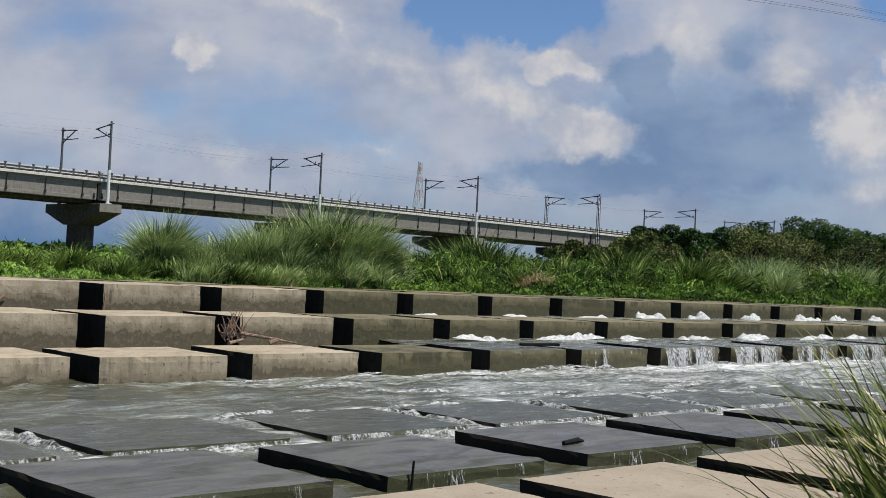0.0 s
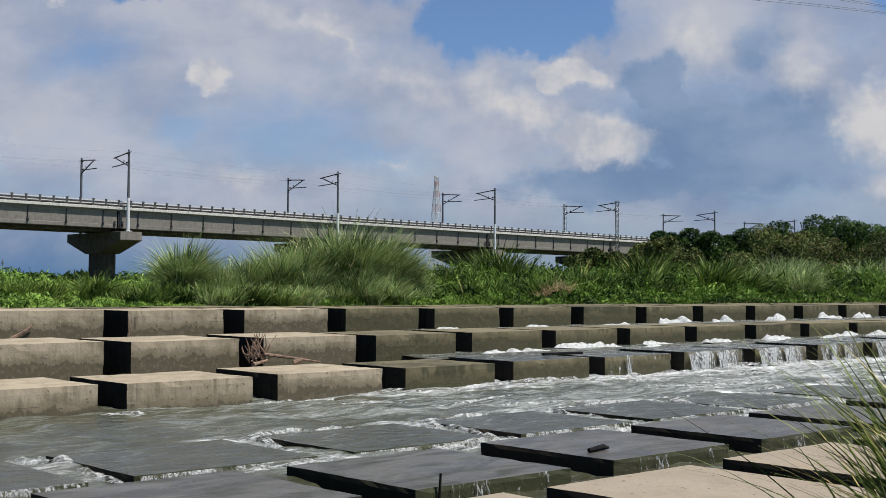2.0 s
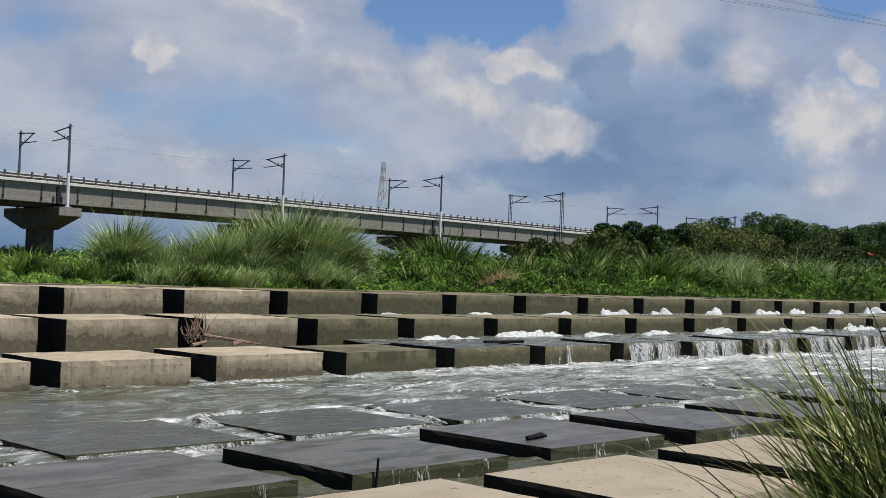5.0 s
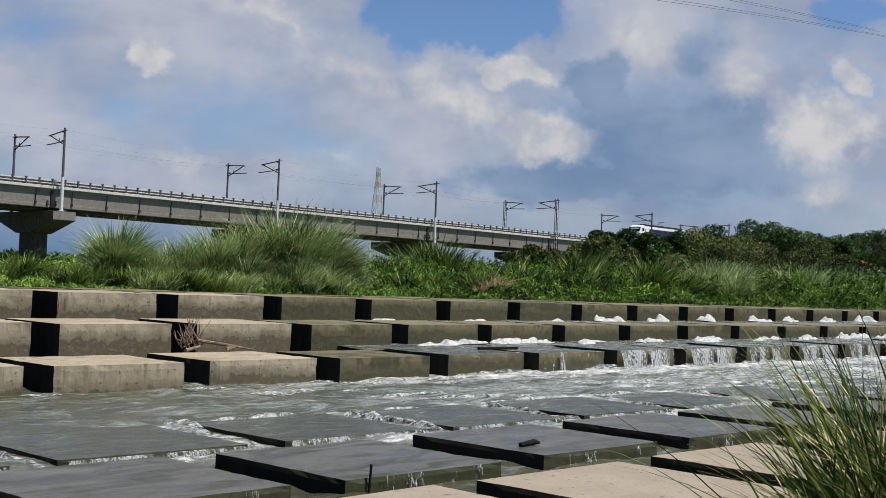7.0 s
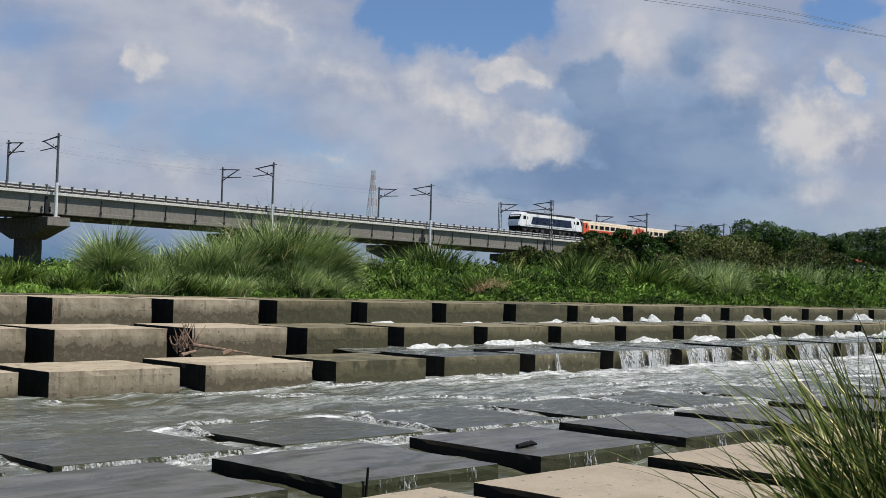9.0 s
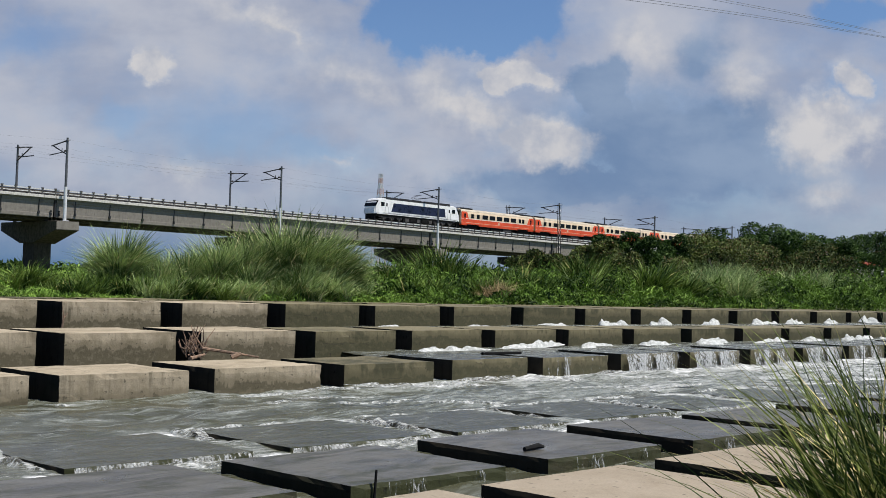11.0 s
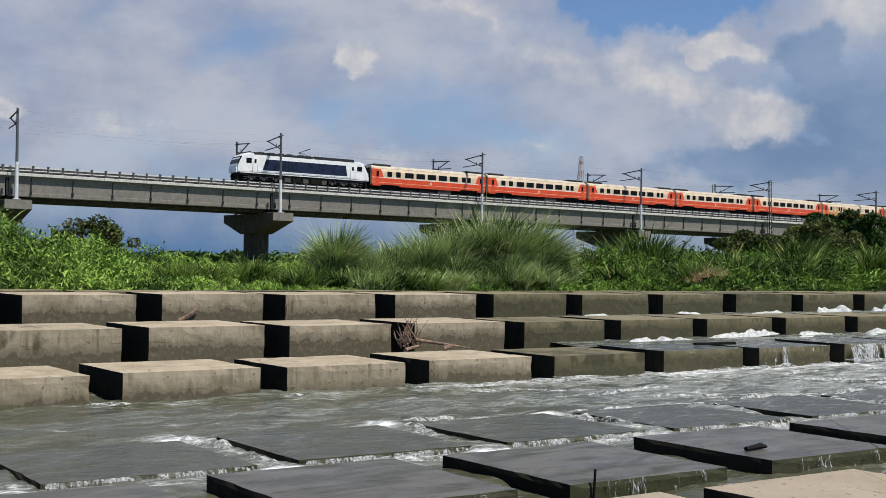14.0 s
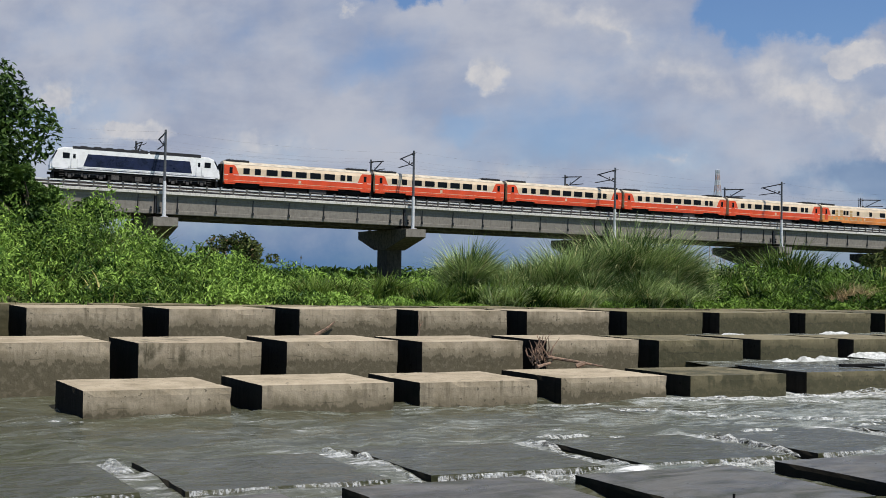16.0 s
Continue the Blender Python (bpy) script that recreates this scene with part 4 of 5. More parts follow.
def build_locomotive():
    loco = new("locomotive")
    tagged(loco, "white electric locomotive with navy side panel and dark underframe", "locomotive")
    L, W = 20.2, 1.45
    side = [(0.2, 1.28), (0.0, 1.6), (0.02, 2.3), (0.48, 3.30), (0.82, 3.76), (1.5, 3.98), (L - 1.5, 3.98), (L - 0.82, 3.76), (L - 0.48, 3.30), (L - 0.02, 2.3), (L, 1.6), (L - 0.2, 1.28)]
    bm = bmesh.new()
    prism(bm, side, "y", -W, W)
    bmesh.ops.bevel(bm, geom=[e for e in bm.edges if abs(e.verts[0].co.y - e.verts[1].co.y) < 0.01], offset=0.16, segments=2, affect="EDGES")
    part("body", bm, M_WHITE, loco, smooth=False)
    for y in (-W - 0.012, W - 0.0):
        bm = bmesh.new()
        prism(bm, [(3.7, 1.78), (L - 3.5, 1.78), (L - 3.8, 3.28), (4.2, 3.28)], "y", y, y + 0.012)
        part("side_panel", bm, M_NAVY, loco, "navy blue painted side panel")
        for z in (1.50, 1.64):
            part("stripe", boxed(2.0, L - 2.0, y, y + 0.012, z - 0.045, z), M_NAVY if z < 1.6 else M_STEEL, loco)
        for j in range(4):
            bm = boxed(5.2 + 1.15 * j, 6.2 + 1.15 * j, y - 0.01, y + 0.02, 2.0, 2.9, bevel=0.015)
            for q in range(5):
                box(bm, 5.25 + 1.15 * j, 6.15 + 1.15 * j, y - 0.022, y + 0.03, 2.05 + 0.17 * q, 2.12 + 0.17 * q)
            part("grille", bm, M_NAVY, loco)
        for x in (1.35, L - 1.95):
            part("cab_window", boxed(x, x + 0.78, y - 0.006, y + 0.02, 2.62, 3.3, bevel=0.02), M_GLASS, loco)
        for x in (2.35, L - 2.95):
            door = part("cab_door", boxed(x, x + 0.62, y - 0.008, y + 0.02, 1.45, 3.4, bevel=0.02), M_WHITE, loco)
            part("door_window", boxed(x + 0.16, x + 0.46, y - 0.014, y + 0.03, 2.65, 3.2, bevel=0.01), M_GLASS, door)
            for hx in (x - 0.06, x + 0.66):
                part("handrail", rod(bmesh.new(), (hx, y - 0.02, 1.45), (hx, y - 0.02, 2.6), 0.02, sides=6), M_STEEL, loco)
    for x0, sgn in ((0.0, 1), (L, -1)):
        bm = bmesh.new()
        prism(bm, [(x0 + sgn * 0.25, 2.55), (x0 + sgn * 0.75, 3.50), (x0 + sgn * 0.60, 3.52), (x0 + sgn * 0.09, 2.52)], "y", -1.462, 1.462)
        part("windscreen", bm, M_GLASS, loco)
        bm = bmesh.new()
        prism(bm, [(x0 - sgn * 0.03, 1.3), (x0 - sgn * 0.02, 1.9), (x0 + sgn * 0.3, 1.9), (x0 + sgn * 0.3, 1.3)], "y", -1.35, 1.35)
        part("nose_panel", bm, M_WHITE, loco)
        for y in (-1.15, 1.15):
            part("headlight", rod(bmesh.new(), (x0 - sgn * 0.04, y, 1.75), (x0 + sgn * 0.1, y, 1.75), 0.14, sides=10), M_STEEL, loco)
        part("plough", boxed(min(x0 + sgn * 0.2, x0 + sgn * 0.5), max(x0 + sgn * 0.2, x0 + sgn * 0.5), -1.2, 1.2, 0.2, 1.05, bevel=0.04), M_UNDER, loco)
        part("coupler", boxed(min(x0 - sgn * 0.25, x0 + sgn * 0.4), max(x0 - sgn * 0.25, x0 + sgn * 0.4), -0.15, 0.15, 0.7, 1.0, bevel=0.03), M_UNDER, loco)
    part("underframe", boxed(0.35, L - 0.35, -1.40, 1.40, 0.95, 1.36, bevel=0.03), M_UNDER, loco)
    part("sill_strip", boxed(0.5, L - 0.5, -1.49, 1.49, 1.26, 1.36, bevel=0.02), M_WHITE, loco, "white painted lower sill")
    for x, w in ((7.0, 0.9), (8.2, 1.3), (9.8, 0.8), (11.0, 1.5), (12.7, 0.7)):
        for y in (-1.42, 1.3):
            part("equipment_cover", boxed(x, x + w, y, y + 0.12, 0.35, 0.92, bevel=0.03), M_GEAR if w < 1 else M_UNDER, loco)
    for x in (1.0, L - 1.6):
        for z in (0.45, 0.75, 1.05):
            part("step", boxed(x, x + 0.55, -1.5, -1.25, z, z + 0.05), M_GEAR, loco)
    part("transformer", boxed(6.6, 13.6, -1.3, 1.3, 0.2, 0.95, bevel=0.05), M_UNDER, loco)
    part("frame_beam", boxed(0.6, L - 0.6, -0.6, 0.6, 0.12, 0.9, bevel=0.05), M_UNDER, loco)
    for cx in (4.0, L - 4.0):
        bogie = part("bogie", boxed(cx - 2.3, cx + 2.3, -1.2, 1.2, 0.45, 0.8, bevel=0.05), M_UNDER, loco)
        for dx in (-1.8, 0, 1.8):
            for y in (-0.75, 0.62):
                part("wheel", rod(bmesh.new(), (cx + dx, y, 0.5), (cx + dx, y + 0.13, 0.5), 0.5, sides=18), M_UNDER, bogie)
            for y in (-1.28, 1.14):
                part("axle_box", boxed(cx + dx - 0.2, cx + dx + 0.2, y, y + 0.14, 0.35, 0.75, bevel=0.03), M_GEAR, bogie)
                for sx in (-0.42, 0.42):
                    part("spring", rod(bmesh.new(), (cx + dx + sx, y + 0.03, 0.55), (cx + dx + sx, y + 0.03, 1.0), 0.11, sides=8), M_GEAR, bogie)
        for y in (-1.32, 1.22):
            part("side_beam", boxed(cx - 2.4, cx + 2.4, y, y + 0.1, 0.78, 0.9, bevel=0.02), M_GEAR, bogie)
            part("damper", rod(bmesh.new(), (cx - 0.9, y, 1.02), (cx + 0.9, y, 1.12), 0.06, sides=6), M_SLEEVE, bogie)
    bm = bmesh.new()
    box(bm, 2.5, 11.3, -1.38, 1.38, 3.80, 4.16, 0.03)
    box(bm, 11.5, L - 2.4, -1.38, 1.38, 3.80, 4.24, 0.03)
    part("roof_cover", bm, M_DARKSTEEL, loco)
    for x in (3.4, 5.0, 6.4, 7.7, 9.4, 10.5):
        part("roof_gear", boxed(x, x + 0.8, -0.7, 0.7, 4.0, 4.34, bevel=0.06), M_DARKSTEEL, loco)
    bm = bmesh.new()
    for y in (-0.5, 0.5):
        rod(bm, (11.2, y, 4.2), (9.8, y * 0.6, 4.75), 0.035, sides=6)
        rod(bm, (9.8, y * 0.6, 4.75), (11.1, y * 0.5, 5.25), 0.03, sides=6)
    rod(bm, (11.1, -0.85, 5.28), (11.1, 0.85, 5.28), 0.04, sides=6)
    part("pantograph", bm, M_DARKSTEEL, loco)
    return loco


CAR = 20.75


def build_carriage(lounge=False):
    car = new("passenger_carriage")
    tagged(car, "golden orange lounge carriage with tan squares and few windows" if lounge else "orange passenger carriage with cream window band and roof", "train carriage", "orange carriages")
    lower = M_GOLD if lounge else M_ORANGE
    L, W = CAR - 0.55, 1.43
    ring = [(-W, 1.0), (-W, 2.9), (-W + 0.12, 3.35), (-W + 0.5, 3.68), (-0.5, 3.80), (0.5, 3.80), (W - 0.5, 3.68), (W - 0.12, 3.35), (W, 2.9), (W, 1.0)]
    bm = bmesh.new()
    prism(bm, ring, "x", 0.0, L)
    part("body", bm, M_CREAM, car)
    bm = bmesh.new()
    prism(bm, [(-W + 0.10, 3.37), (-W + 0.48, 3.70), (-0.5, 3.83), (0.5, 3.83), (W - 0.48, 3.70), (W - 0.10, 3.37)], "x", 0.05, L - 0.05)
    part("roof", bm, M_ROOF, car)
    for y in (-W - 0.012, W):
        part("lower_band", boxed(0, L, y, y + 0.012, 1.0, 1.95), lower, car, "orange painted lower side")
        part("white_stripe", boxed(0.0, L, y - 0.004, y + 0.016, 1.95, 2.02), M_WHITE, car)
        part("white_stripe", boxed(0.0, L, y - 0.004, y + 0.016, 1.27, 1.32), M_CREAM, car)
        for x in (0.0, L - 1.75):
            end = bmesh.new()
            if x == 0.0:
                prism(end, [(0, 2.02), (1.95, 2.02), (1.55, 3.0), (1.3, 3.25), (0, 3.25)], "y", y, y + 0.012)
            else:
                prism(end, [(L, 2.02), (L - 1.95, 2.02), (L - 1.55, 3.0), (L - 1.3, 3.25), (L, 3.25)], "y", y, y + 0.012)
            part("end_panel", end, M_ORANGE, car, "orange painted end panel")
        for x in (0.55, L - 1.25):
            door = part("door", boxed(x, x + 0.7, y - 0.01, y + 0.02, 1.15, 3.05, bevel=0.015), M_ORANGE, car)
            part("door_window", boxed(x + 0.14, x + 0.56, y - 0.018, y + 0.03, 2.15, 2.95, bevel=0.02), M_GLASS, door)
        xs = [(2.55, 0.75), (4.05, 0.72)] + [(5.6 + 1.98 * j, 1.42) for j in range(5)] + [(15.8, 0.62), (16.75, 0.62)]
        if lounge:
            xs = [(2.3, 0.6), (5.0, 0.45), (5.7, 0.45), (8.2, 0.6), (11.3, 0.6), (13.9, 1.3), (16.2, 0.6)]
            for j in range(7):
                for z in (1.55, 2.2, 2.8):
                    x = 1.9 + 1.15 * j
                    if all(abs(x - q) > 0.7 for q, _ in xs) or z < 2:
                        part("painted_square", boxed(x, x + 0.62, y - 0.008, y + 0.016, z - 0.25, z + 0.2), M_TAN, car, "tan painted square")
        for x, w in xs:
            window = part("window", boxed(x - 0.04, x + w + 0.04, y - 0.006, y + 0.02, 2.16, 2.94, bevel=0.02), M_DARKSTEEL, car)
            part("pane", boxed(x, x + w, y - 0.014, y + 0.03, 2.20, 2.90), M_GLASS, window)
        part("emblem", boxed(L / 2 - 0.18, L / 2 + 0.18, y - 0.016, y + 0.02, 1.42, 1.78, bevel=0.05), M_CREAM, car)
    for x in (-0.28, L):
        part("gangway", boxed(x, x + 0.28, -0.9, 0.9, 0.4, 3.4, bevel=0.04), M_UNDER, car)
    part("underframe", boxed(0.3, L - 0.3, -1.2, 1.2, 0.7, 1.0, bevel=0.03), M_UNDER, car)
    part("frame_beam", boxed(0.3, L - 0.3, -0.6, 0.6, 0.12, 0.9, bevel=0.05), M_UNDER, car)
    for x, w in ((5.2, 2.6), (8.1, 3.1), (11.5, 2.4)):
        part("equipment_box", boxed(x, x + w, -1.25, 1.25, 0.25, 0.85, bevel=0.04), M_GEAR if w < 2.5 else M_UNDER, car)
    for x0, x1 in ((0.1, 1.5), (4.7, L - 4.7), (L - 1.5, L - 0.1)):
        part("skirt", boxed(x0, x1, -1.42, 1.42, 0.78, 1.02, bevel=0.03), lower, car, "orange lower skirt")
    for cx in (2.9, L - 2.9):
        bogie = part("bogie", boxed(cx - 1.7, cx + 1.7, -1.15, 1.15, 0.42, 0.75, bevel=0.05), M_UNDER, car)
        for dx in (-1.1, 1.1):
            for y in (-0.75, 0.62):
                part("wheel", rod(bmesh.new(), (cx + dx, y, 0.43), (cx + dx, y + 0.13, 0.43), 0.43, sides=16), M_UNDER, bogie)
    for x in (0.4, L - 3.4):
        bm = boxed(x, x + 3.0, -0.95, 0.95, 3.74, 4.0, bevel=0.08)
        for j in range(5):
            box(bm, x + 0.3 + 0.5 * j, x + 0.5 + 0.5 * j, -0.7, 0.7, 3.98, 4.05)
        part("air_conditioner", bm, M_DARKSTEEL, car)
    return car


LOCO = build_locomotive()
CARS = [build_carriage()]
for j in range(1, 9):
    CARS.append(build_carriage(True) if j == 5 else copy_thing(CARS[0], Matrix()))
# seconds and the nose's distance along the bridge
NOSE = [(0.0, 268.0), (3.0, 210.0), (6.3, 145.8), (7.0, 132.0), (7.7, 118.4), (8.7, 98.9), (10.0, 73.7), (11.0, 54.3), (12.0, 34.6), (13.0, 14.8), (14.0, -5.1), (15.0, -25.3), (16.0, -46.0)]


def at_rail(s):
    return on_bridge(s, TRACK, RAIL_Z, False)


# ---- vegetation ----


def scatter(k, x0, x1, y0, y1, keep=None):
    p = np.stack([rng.uniform(x0, x1, k), rng.uniform(y0, y1, k)], 1)
    if keep is not None:
        p = p[keep(p[:, 0], p[:, 1])]
    return np.concatenate([p, land(p[:, 0], p[:, 1])[:, None]], 1)


def wavy(x, y, size):
    return np.array([noise.noise(Vector((a / size, b / size, 3.3))) for a, b in zip(x, y)])


CREST_X = [-30, 0, 2.6, 3.9, 5.3, 6.7, 9.6, 11, 18, 27, 37, 54, 120]
CREST_Z = [3.2, 2.75, 2.65, 2.42, 2.12, 1.76, 1.50, 1.5, 1.75, 1.85, 2.0, 2.25, 3.2]


def growth(x, y):
    """How high the bank's growth stands over the ground."""
    full = np.maximum(0.3, np.interp(x, CREST_X, CREST_Z) - land(x, y) + 0.012 * np.clip(y - 26, 0, 20) * np.clip((x - 12) / 6, 0, 1))
    return full * np.clip((y - 20.6) / 4.0, 0.22, 1.0)


# how many leaves, where, how long and how slim
LEFT_BANK = ((150000, -10, 18, 21.0, 27.5, 0.070, 0.32), (44000, -12, 20, 27.5, 42, 0.11, 0.28))
RIGHT_BANK = ((105000, 15, 48, 21.2, 34, 0.125, 0.24), (48000, 34, 75, 22.5, 48, 0.18, 0.28), (34000, 55, 120, 32, 80, 0.24, 0.36))


def creepers(stretches):
    """Leafy growth over the bank, in mounds: leaves through the whole depth."""
    made = []
    for k, x0, x1, y0, y1, size, slim in stretches:
        p = scatter(k, x0, x1, y0, y1)
        m = 0.8 * wavy(p[:, 0], p[:, 1], 2.6) + 0.8 * wavy(p[:, 0], p[:, 1], 1.0) + 0.6 * wavy(p[:, 0], p[:, 1], 0.4)
        p[:, 2] += np.maximum(0.08, growth(p[:, 0], p[:, 1]) * (0.70 + 1.15 * m)) * rng.uniform(0.1, 1.0, len(p)) ** 0.5
        made.append(leaves(p, size, slim=slim, rise=0.7))
    return made


def join(pieces):
    off, vs, fs = 0, [], []
    for v, f in pieces:
        vs.append(v)
        fs.append(f + off)
        off += len(v)
    return np.concatenate(vs), np.concatenate(fs)


def build_bank():
    v, f = join(creepers(LEFT_BANK))
    tagged(raw_mesh("creeper", v, f, M_CREEPER), "bright green leafy creepers covering the river bank", "creeper", kind="stuff")
    v, f = join(creepers(RIGHT_BANK))
    tagged(raw_mesh("undergrowth", v, f, M_UNDER_GREEN), "dense green undergrowth below the bank trees", "undergrowth", kind="stuff")
    pieces = []
    for k, x0, x1, y0, y1, h in ((5000, -10, 24, 21.2, 27, 0.9), (4500, 17, 60, 21.6, 40, 0.95), (4500, -12, 6, 21.6, 34, 1.2), (6000, 40, 110, 24, 80, 1.2)):
        p = scatter(k, x0, x1, y0, y1)
        p = p[wavy(p[:, 0], p[:, 1], 2.0) > -0.05]
        pieces.append(blades(p, h * growth(p[:, 0], p[:, 1]) + 0.1, 0.045 if y1 < 30 else 0.075, 0.95, 0.35))
    v, f = join(pieces)
    tagged(raw_mesh("bank_grass", v, f, M_GRASS), "long green grass growing along the river bank", "grass", kind="stuff")


build_bank()


def reed_clump(x, y, radius, height, count, label, mat=None, width=0.055, droop=1.25):
    """A clump of tufts that lean out from its middle, the wind bending their tips."""
    count = int(count * 2.0)
    top = new("reed_clump")
    top.location = (x, y, 0)
    tufts = max(5, int(9 * radius + 4))
    for j in range(tufts):
        k = count // tufts
        a, q = rng.uniform(0, 2 * np.pi), np.sqrt((j + 0.5) / tufts)
        cx, cy = radius * q * np.cos(a), radius * q * np.sin(a) * 0.7
        px, py = cx + rng.normal(0, 0.09, k), cy + rng.normal(0, 0.09, k)
        roots = np.stack([px, py, land(x + px, y + py) - 0.05], 1)
        turn = a + rng.normal(0, 1.6, k)
        turn = np.arctan2(np.sin(turn) - 0.1, np.cos(turn) + 0.35)
        lean = 0.02 + 0.10 * q ** 1.5 + np.abs(rng.normal(0, 0.10, k))
        tall = height * (1.42 if mat is None else 1.2) * (1 - 0.22 * q * q) * rng.uniform(0.82, 1.12)
        v, f = blades(roots, tall * rng.uniform(0.45, 1.0, k) ** 0.6, width * 0.8, droop * rng.uniform(0.25, 0.95, k), 0.2, 6, turn, lean)
        raw_mesh("leaf_tuft", v, f, mat or M_REED, top)
    return tagged(top, label, "reeds", "reed clumps")


def build_reeds():
    tall = "tall grey-green reed clump arching over the bank"
    for x, y, r, h, c in ((15.85, 24.3, 1.0, 2.05, 4200), (16.75, 24.0, 0.6, 1.6, 2000), (14.4, 24.5, 1.0, 1.7, 3200), (13.2, 24.3, 0.9, 1.3, 2400), (11.2, 24.4, 0.40, 1.40, 1700), (12.2, 24.0, 0.6, 0.95, 1300), (17.4, 23.8, 0.5, 0.8, 800), (13.9, 23.4, 0.9, 1.0, 1700), (15.6, 23.1, 1.1, 1.1, 2200), (11.3, 22.3, 0.5, 0.6, 700), (12.4, 22.2, 0.6, 0.6, 800), (13.6, 22.2, 0.6, 0.65, 800), (14.8, 22.2, 0.6, 0.7, 900), (16.1, 22.2, 0.6, 0.7, 900)):
        reed_clump(x, y, r, h, c, tall)
    for x, y, r, h, c in ((9.0, 24.3, 0.5, 1.0, 900), (8.1, 24.0, 0.5, 0.9, 800), (10.0, 23.4, 0.5, 0.75, 800), (7.3, 23.6, 0.6, 1.0, 800), (9.5, 22.6, 0.6, 0.65, 700), (11.0, 22.7, 0.6, 0.7, 700), (15.2, 22.6, 1.2, 0.8, 1200), (12.2, 22.6, 1.2, 0.75, 1200)):
        reed_clump(x, y, r, h, c, "low arching green grass clump on the bank", M_GRASS)
    for x, y, r, h, c in ((26.0, 25.5, 0.9, 1.5, 700), (28.2, 24.6, 0.6, 1.25, 500), (29.5, 26.0, 0.8, 1.6, 700), (31.4, 24.4, 0.6, 1.6, 600), (32.6, 25.0, 0.6, 1.8, 700), (33.8, 24.6, 0.7, 1.5, 700), (37.5, 33, 1.1, 2.5, 900), (24.0, 31, 1.5, 1.5, 900), (22.8, 24.2, 0.6, 1.1, 500), (20.0, 23.6, 0.7, 0.95, 600), (42.5, 25.2, 0.9, 1.4, 700), (31, 36, 1.4, 2.6, 900)):
        reed_clump(x, y, r, h, c, "leafy green cane clump on the bank", M_GRASS, 0.10, 1.35)
    for x, y, r, h, c in ((2.55, 27.0, 0.6, 2.0, 900), (3.3, 27.2, 0.5, 1.5, 600), (1.9, 27.0, 0.5, 1.8, 600)):
        reed_clump(x, y, r, h, c, "tall pale green reeds beside the tree", M_REED, 0.06)
    for x, y, r, h, c in ((36.5, 25.6, 1.0, 2.0, 1300), (38.5, 26.4, 1.0, 1.9, 1000), (41.0, 28.0, 1.2, 2.2, 1100), (46.0, 27.0, 1.3, 2.2, 1100), (51, 28, 1.3, 2.2, 900)):
        reed_clump(x, y, r, h, c, "yellowing reed clump on the bank", M_REED, 0.04)
    reed_clump(22.2, 22.9, 0.42, 0.95, 420, "withered straw-brown grass tuft on the bank", M_STRAW, 0.03, 1.0)
    reed_clump(36.8, 24.2, 0.7, 1.5, 900, "yellowing reed clump on the bank", M_REED, 0.05, 1.2)


build_reeds()


def tree(name, x, y, height, spread, base, count, size, mat, label, seed, clumps=26, low=0.25):
    """A tapered trunk, limbs that fork, and leaves in clumps on their ends."""
    rnd = random.Random(seed)
    top = new(name)
    z = float(land(np.array([x]), np.array([y]))[0]) if base is None else base
    top.location = (x, y, z)
    tagged(top, label, "bush" if "bush" in name else "tree", "bank trees")
    wood = bmesh.new()
    rod(wood, (0, 0, -0.3), (0.1, 0, height * 0.45), height * 0.035, height * 0.02, 8)
    ends = []
    for i in range(clumps):
        a = rnd.uniform(0, 2 * math.pi)
        r = spread * math.sqrt(rnd.uniform(0.02, 1))
        t = rnd.uniform(low, 1)
        zz = height * (low + (1 - low) * t * math.sqrt(max(0.0, 1 - 0.75 * (r / spread) ** 2)))
        ends.append((Vector((r * math.cos(a), r * math.sin(a), zz)), rnd.uniform(0.16, 0.34) * spread))
    for e, _ in ends[::2]:
        start = Vector((0.05, 0, height * rnd.uniform(0.15, 0.42)))
        mid = start.lerp(e, 0.55) + Vector((0, 0, 0.08 * height))
        rod(wood, start, mid, height * 0.014, height * 0.009, 6)
        rod(wood, mid, e, height * 0.009, height * 0.003, 5)
    part("trunk", wood, M_BARK, top)
    pts = []
    for e, r in ends:
        k = int(count / clumps * (r / (0.25 * spread)) ** 2)
        d = rng.normal(0, 1, (k, 3))
        d /= np.linalg.norm(d, axis=1)[:, None]
        d[:, 2] *= 0.72
        pts.append(np.array(e) + d * r * (rng.uniform(0.35, 1.05, k) ** 0.6)[:, None])
    v, f = leaves(np.concatenate(pts), size)
    raw_mesh("crown", v, f, mat, top)
    return top


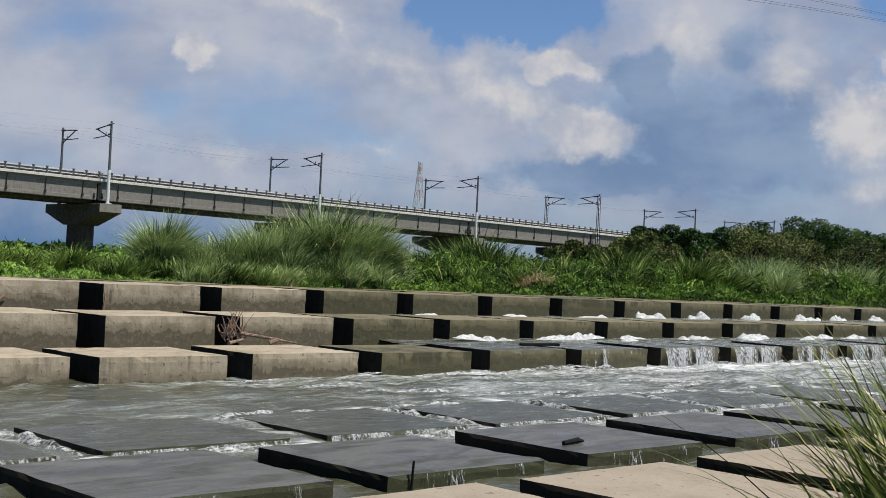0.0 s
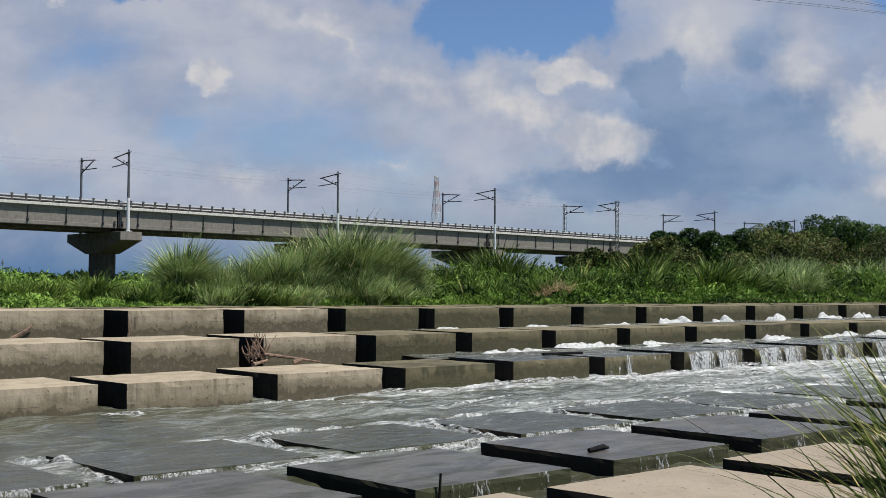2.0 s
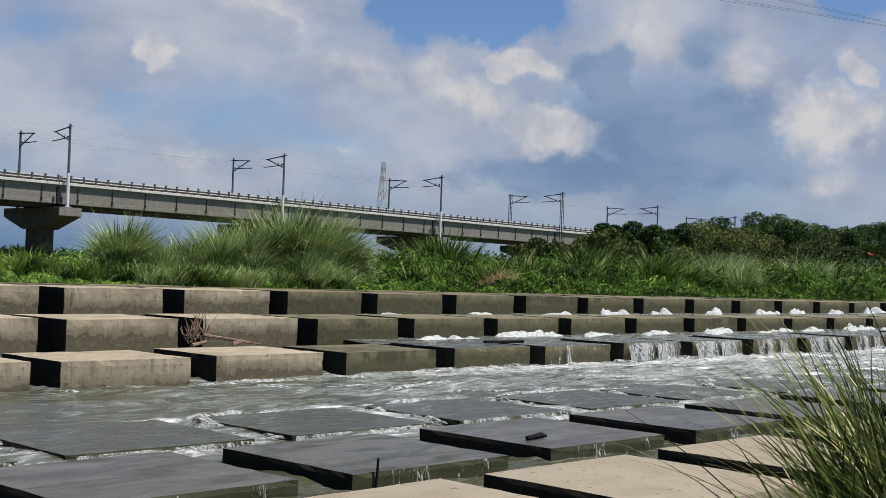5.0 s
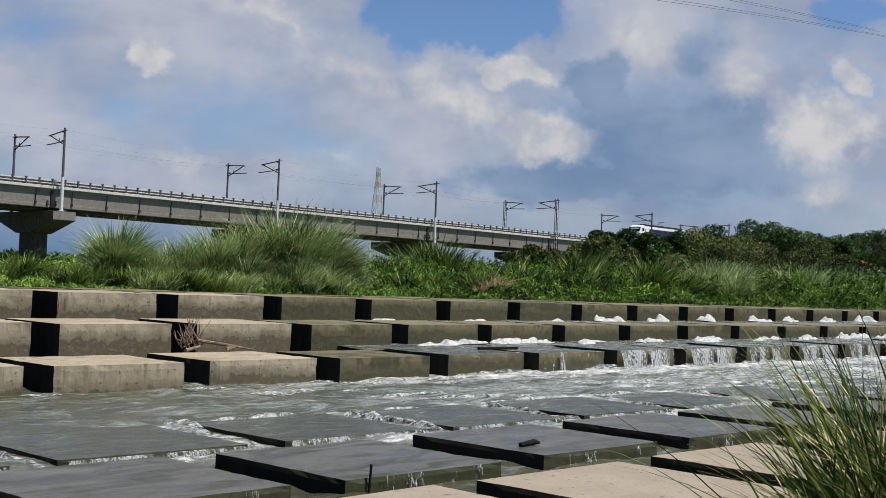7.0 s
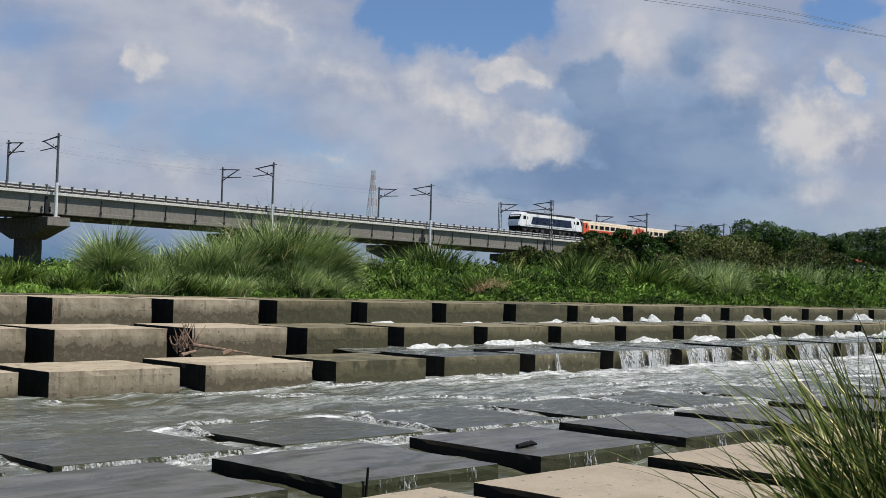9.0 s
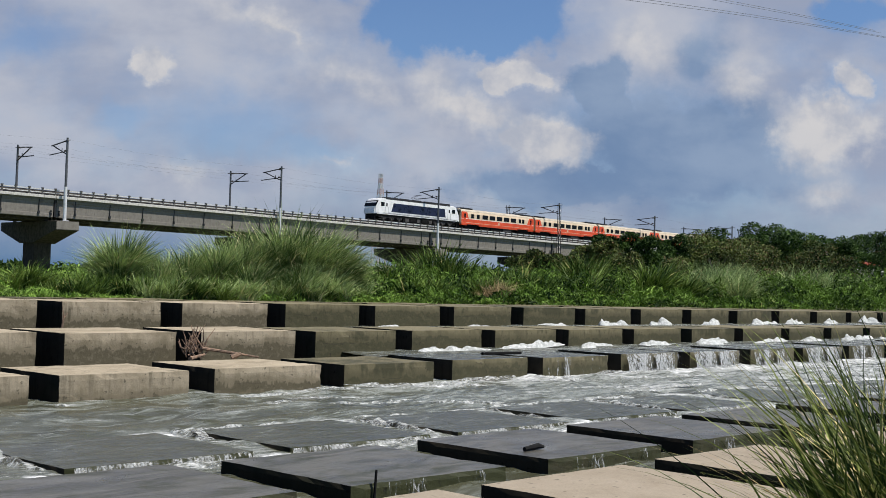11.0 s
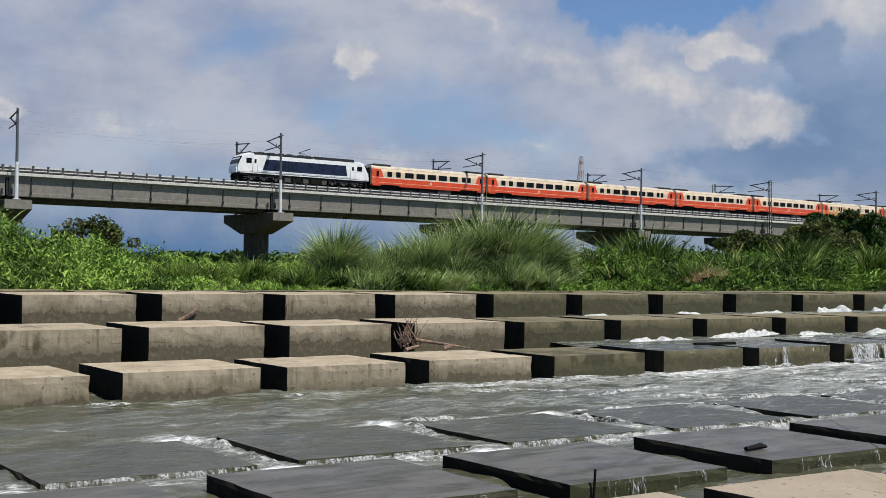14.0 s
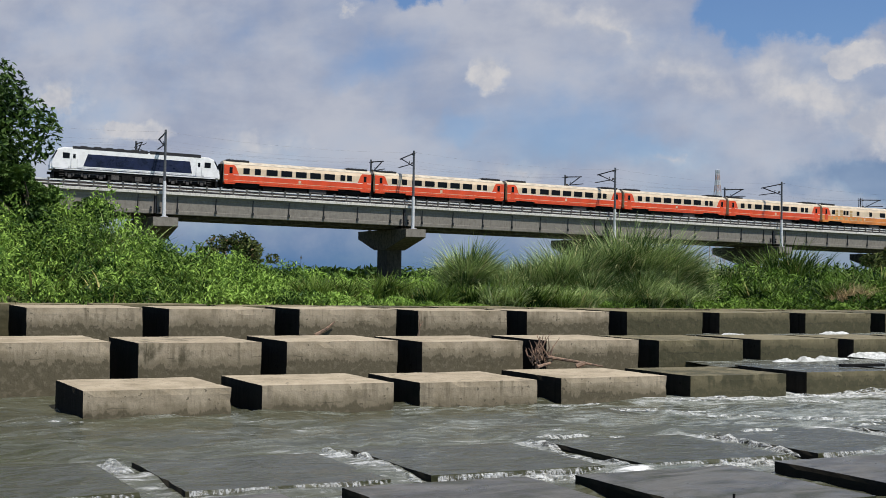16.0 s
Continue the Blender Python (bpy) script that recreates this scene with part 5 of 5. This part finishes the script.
def build_trees():
    dark, dull = "dense dark green tree on the far bank", "dull olive bush on the bank"
    for i, (x, y, h, s) in enumerate(((64.5, 56, 3.7, 3.0), (70, 58, 4.7, 3.3), (80.5, 59, 5.0, 3.3), (92.5, 61, 7.0, 4.6), (85.5, 60, 4.9, 3.4), (97, 63, 5.4, 4.0), (103, 63, 6.5, 4.6), (111, 62, 6.2, 4.6), (59, 57, 2.6, 2.8), (76, 60, 2.6, 2.6), (128, 63, 8.2, 5.4), (137, 64, 8.8, 5.6), (147, 66, 9.2, 6.0))):
        tree("tree", x, y, h, s, None, 14000, 0.17, M_TREE if i in (1, 2, 3, 6, 7, 10) else M_BUSH, dark if i in (1, 2, 3, 6, 7, 10) else "olive green tree on the far bank", 10 + i)
    for i, (x, y, h, s) in enumerate(((49, 34, 3.0, 2.8), (54, 37, 3.6, 3.0), (60, 41, 4.2, 3.4), (66, 44, 3.6, 3.2), (44, 36, 2.4, 2.0), (57, 33, 3.2, 2.6), (62, 36, 3.6, 2.8))):
        tree("bush", x, y, h, s, None, 9000, 0.11, M_BUSH, dull, 40 + i, low=0.1)
    tree("tree", -5.0, 30.5, 6.8, 5.45, None, 120000, 0.12, M_TREE, "large leafy dark green tree beside the river bank", 77, 90, 0.04)
    tree("bush", 0.7, 28.2, 2.9, 1.8, None, 16000, 0.10, M_TREE, "dark leafy bush below the large tree", 81, 30, 0.05)
    tree("bush", 11.9, 66, 3.3, 2.9, 0.9, 5200, 0.17, M_BUSH, "low olive green bush beneath the bridge", 78, low=0.05)
    tree("bush", 9.2, 66, 1.7, 2.4, 0.9, 2600, 0.17, M_BUSH, "low olive green bush beneath the bridge", 79, low=0.05)


build_trees()


def far_things():
    pts = []
    for k, x0, x1, y, h in ((5000, -60, 330, 330, 5.0), (4000, 20, 150, 160, 2.6), (3000, 150, 420, 250, 6.0)):
        x = rng.uniform(x0, x1, k)
        top = h * (0.55 + 0.45 * np.array([noise.noise(Vector((q / 14, y, 0))) + 0.6 * noise.noise(Vector((q / 4, y, 0))) for q in x]))
        pts.append(np.stack([x, y + rng.uniform(-6, 6, k), 1.0 + np.maximum(0.5, top) * rng.uniform(0.0, 1.0, k)], 1))
    v, f = leaves(np.concatenate(pts), 1.0)
    tagged(raw_mesh("far_woods", v, f, M_TREE), "low dark line of woods on the plain", "woods", kind="stuff")
    pylon = new("lattice_pylon")
    pylon.location = (292.5, 400, 0)
    tagged(pylon, "red and white lattice power pylon far behind the bridge", "pylon")

    def half(z):
        return 2.4 - 1.7 * min(1, max(0, (z - 24) / 26))
    levels = [0, 10, 18, 25, 31, 36, 40, 43.5, 46.5, 49, 51.5, 53.8]
    for i, (z0, z1) in enumerate(zip(levels, levels[1:])):
        bm = bmesh.new()
        a, b = half(z0), half(z1)
        for sx, sy in ((1, 1), (1, -1), (-1, -1), (-1, 1)):
            rod(bm, (sx * a, sy * a, z0), (sx * b, sy * b, z1), 0.16, sides=4)
            tx, ty = (-sy, sx)
            rod(bm, (sx * a, sy * a, z0), (tx * b, ty * b, z1), 0.09, sides=4)
            rod(bm, (tx * a, ty * a, z0), (sx * b, sy * b, z1), 0.09, sides=4)
            rod(bm, (sx * b, sy * b, z1), (tx * b, ty * b, z1), 0.09, sides=4)
        part("lattice", bm, M_REDWHITE if i % 2 else M_STEEL, pylon)
    radio = new("radio_mast")
    radio.location = (208, 900, 0)
    tagged(radio, "thin grey mast far away on the plain", "mast")
    part("pole", rod(bmesh.new(), (0, 0, 0), (0, 0, 19), 0.35, 0.2, 6), M_MAST, radio)
    part("platform", boxed(-0.7, 0.7, -0.7, 0.7, 15.4, 17.2), M_MAST, radio)
    for dy, z0, z1, label in ((0, 28.2, 33.6, "a"), (0.9, 28.75, 34.0, "b"), (6, 31.6, 36.2, "c"), (6.9, 32.2, 36.7, "d")):
        wire("power_line", (70, 60 + dy, z0 - 0.75), (130, 60 + dy, z1), 1, -0.25, 0.02, M_WIRE, "thin dark power line crossing the sky", "power lines")


far_things()


def near_grass():
    for x, y, r, h, c in ((5.74, 2.60, 0.22, 1.2, 260), (6.05, 2.60, 0.28, 1.5, 380), (5.9, 2.25, 0.26, 1.15, 190), (6.55, 2.85, 0.36, 1.6, 420), (6.25, 2.3, 0.3, 1.4, 240)):
        a, q = rng.uniform(0, 2 * np.pi, c), r * np.sqrt(rng.uniform(0, 1, c))
        roots = np.stack([q * np.cos(a), q * np.sin(a), np.zeros(c)], 1)
        ob = new("grass_tuft")
        ob.location = (x, y, 0.08)
        for piece in range(6):
            v, f = blades(roots[piece::6], h, 0.019, 0.6, 0.21, 9)
            raw_mesh("foliage", v, f, M_NEAR, ob)
        for q in range(16):
            v, f = blades(roots[q * 3:q * 3 + 1], h * 0.85, 0.016, 1.3, 0.4, 10)
            tagged(raw_mesh("dry_leaf", v, f, M_STRAW, ob), "withered straw-coloured leaf")
        tagged(ob, "tall thin green and yellow grass tuft at the water's edge", "grass tuft", "near grass tufts")


near_grass()


def motions():
    walk(LOCO, [(t, at_rail(s)) for t, s in NOSE])
    for j, car in enumerate(CARS):
        walk(car, [(t, at_rail(s + 20.75 + CAR * j)) for t, s in NOSE])
    rnd = random.Random(11)
    for k, ob in enumerate(FOAM):
        x, y, z = ob.location
        rows = [(t / 2, pose(x + rnd.uniform(-0.05, 0.05), y + rnd.uniform(-0.04, 0.04), z + rnd.uniform(-0.02, 0.012), rnd.uniform(-4, 4), rnd.uniform(-4, 4), rnd.uniform(-3, 3))) for t in range(0, 33)]
        walk(ob, rows)
    for ob in FALLS:
        x, y, z = ob.location
        walk(ob, [(t / 2, pose(x + rnd.uniform(-0.03, 0.03), y - rnd.uniform(0, 0.012), z + rnd.uniform(-0.01, 0.004))) for t in range(0, 33)])
    walk(RIVER, [(0.0, pose(0, 0, -0.03)), (16.0, pose(-3.0, -9.0, -0.03))])


motions()
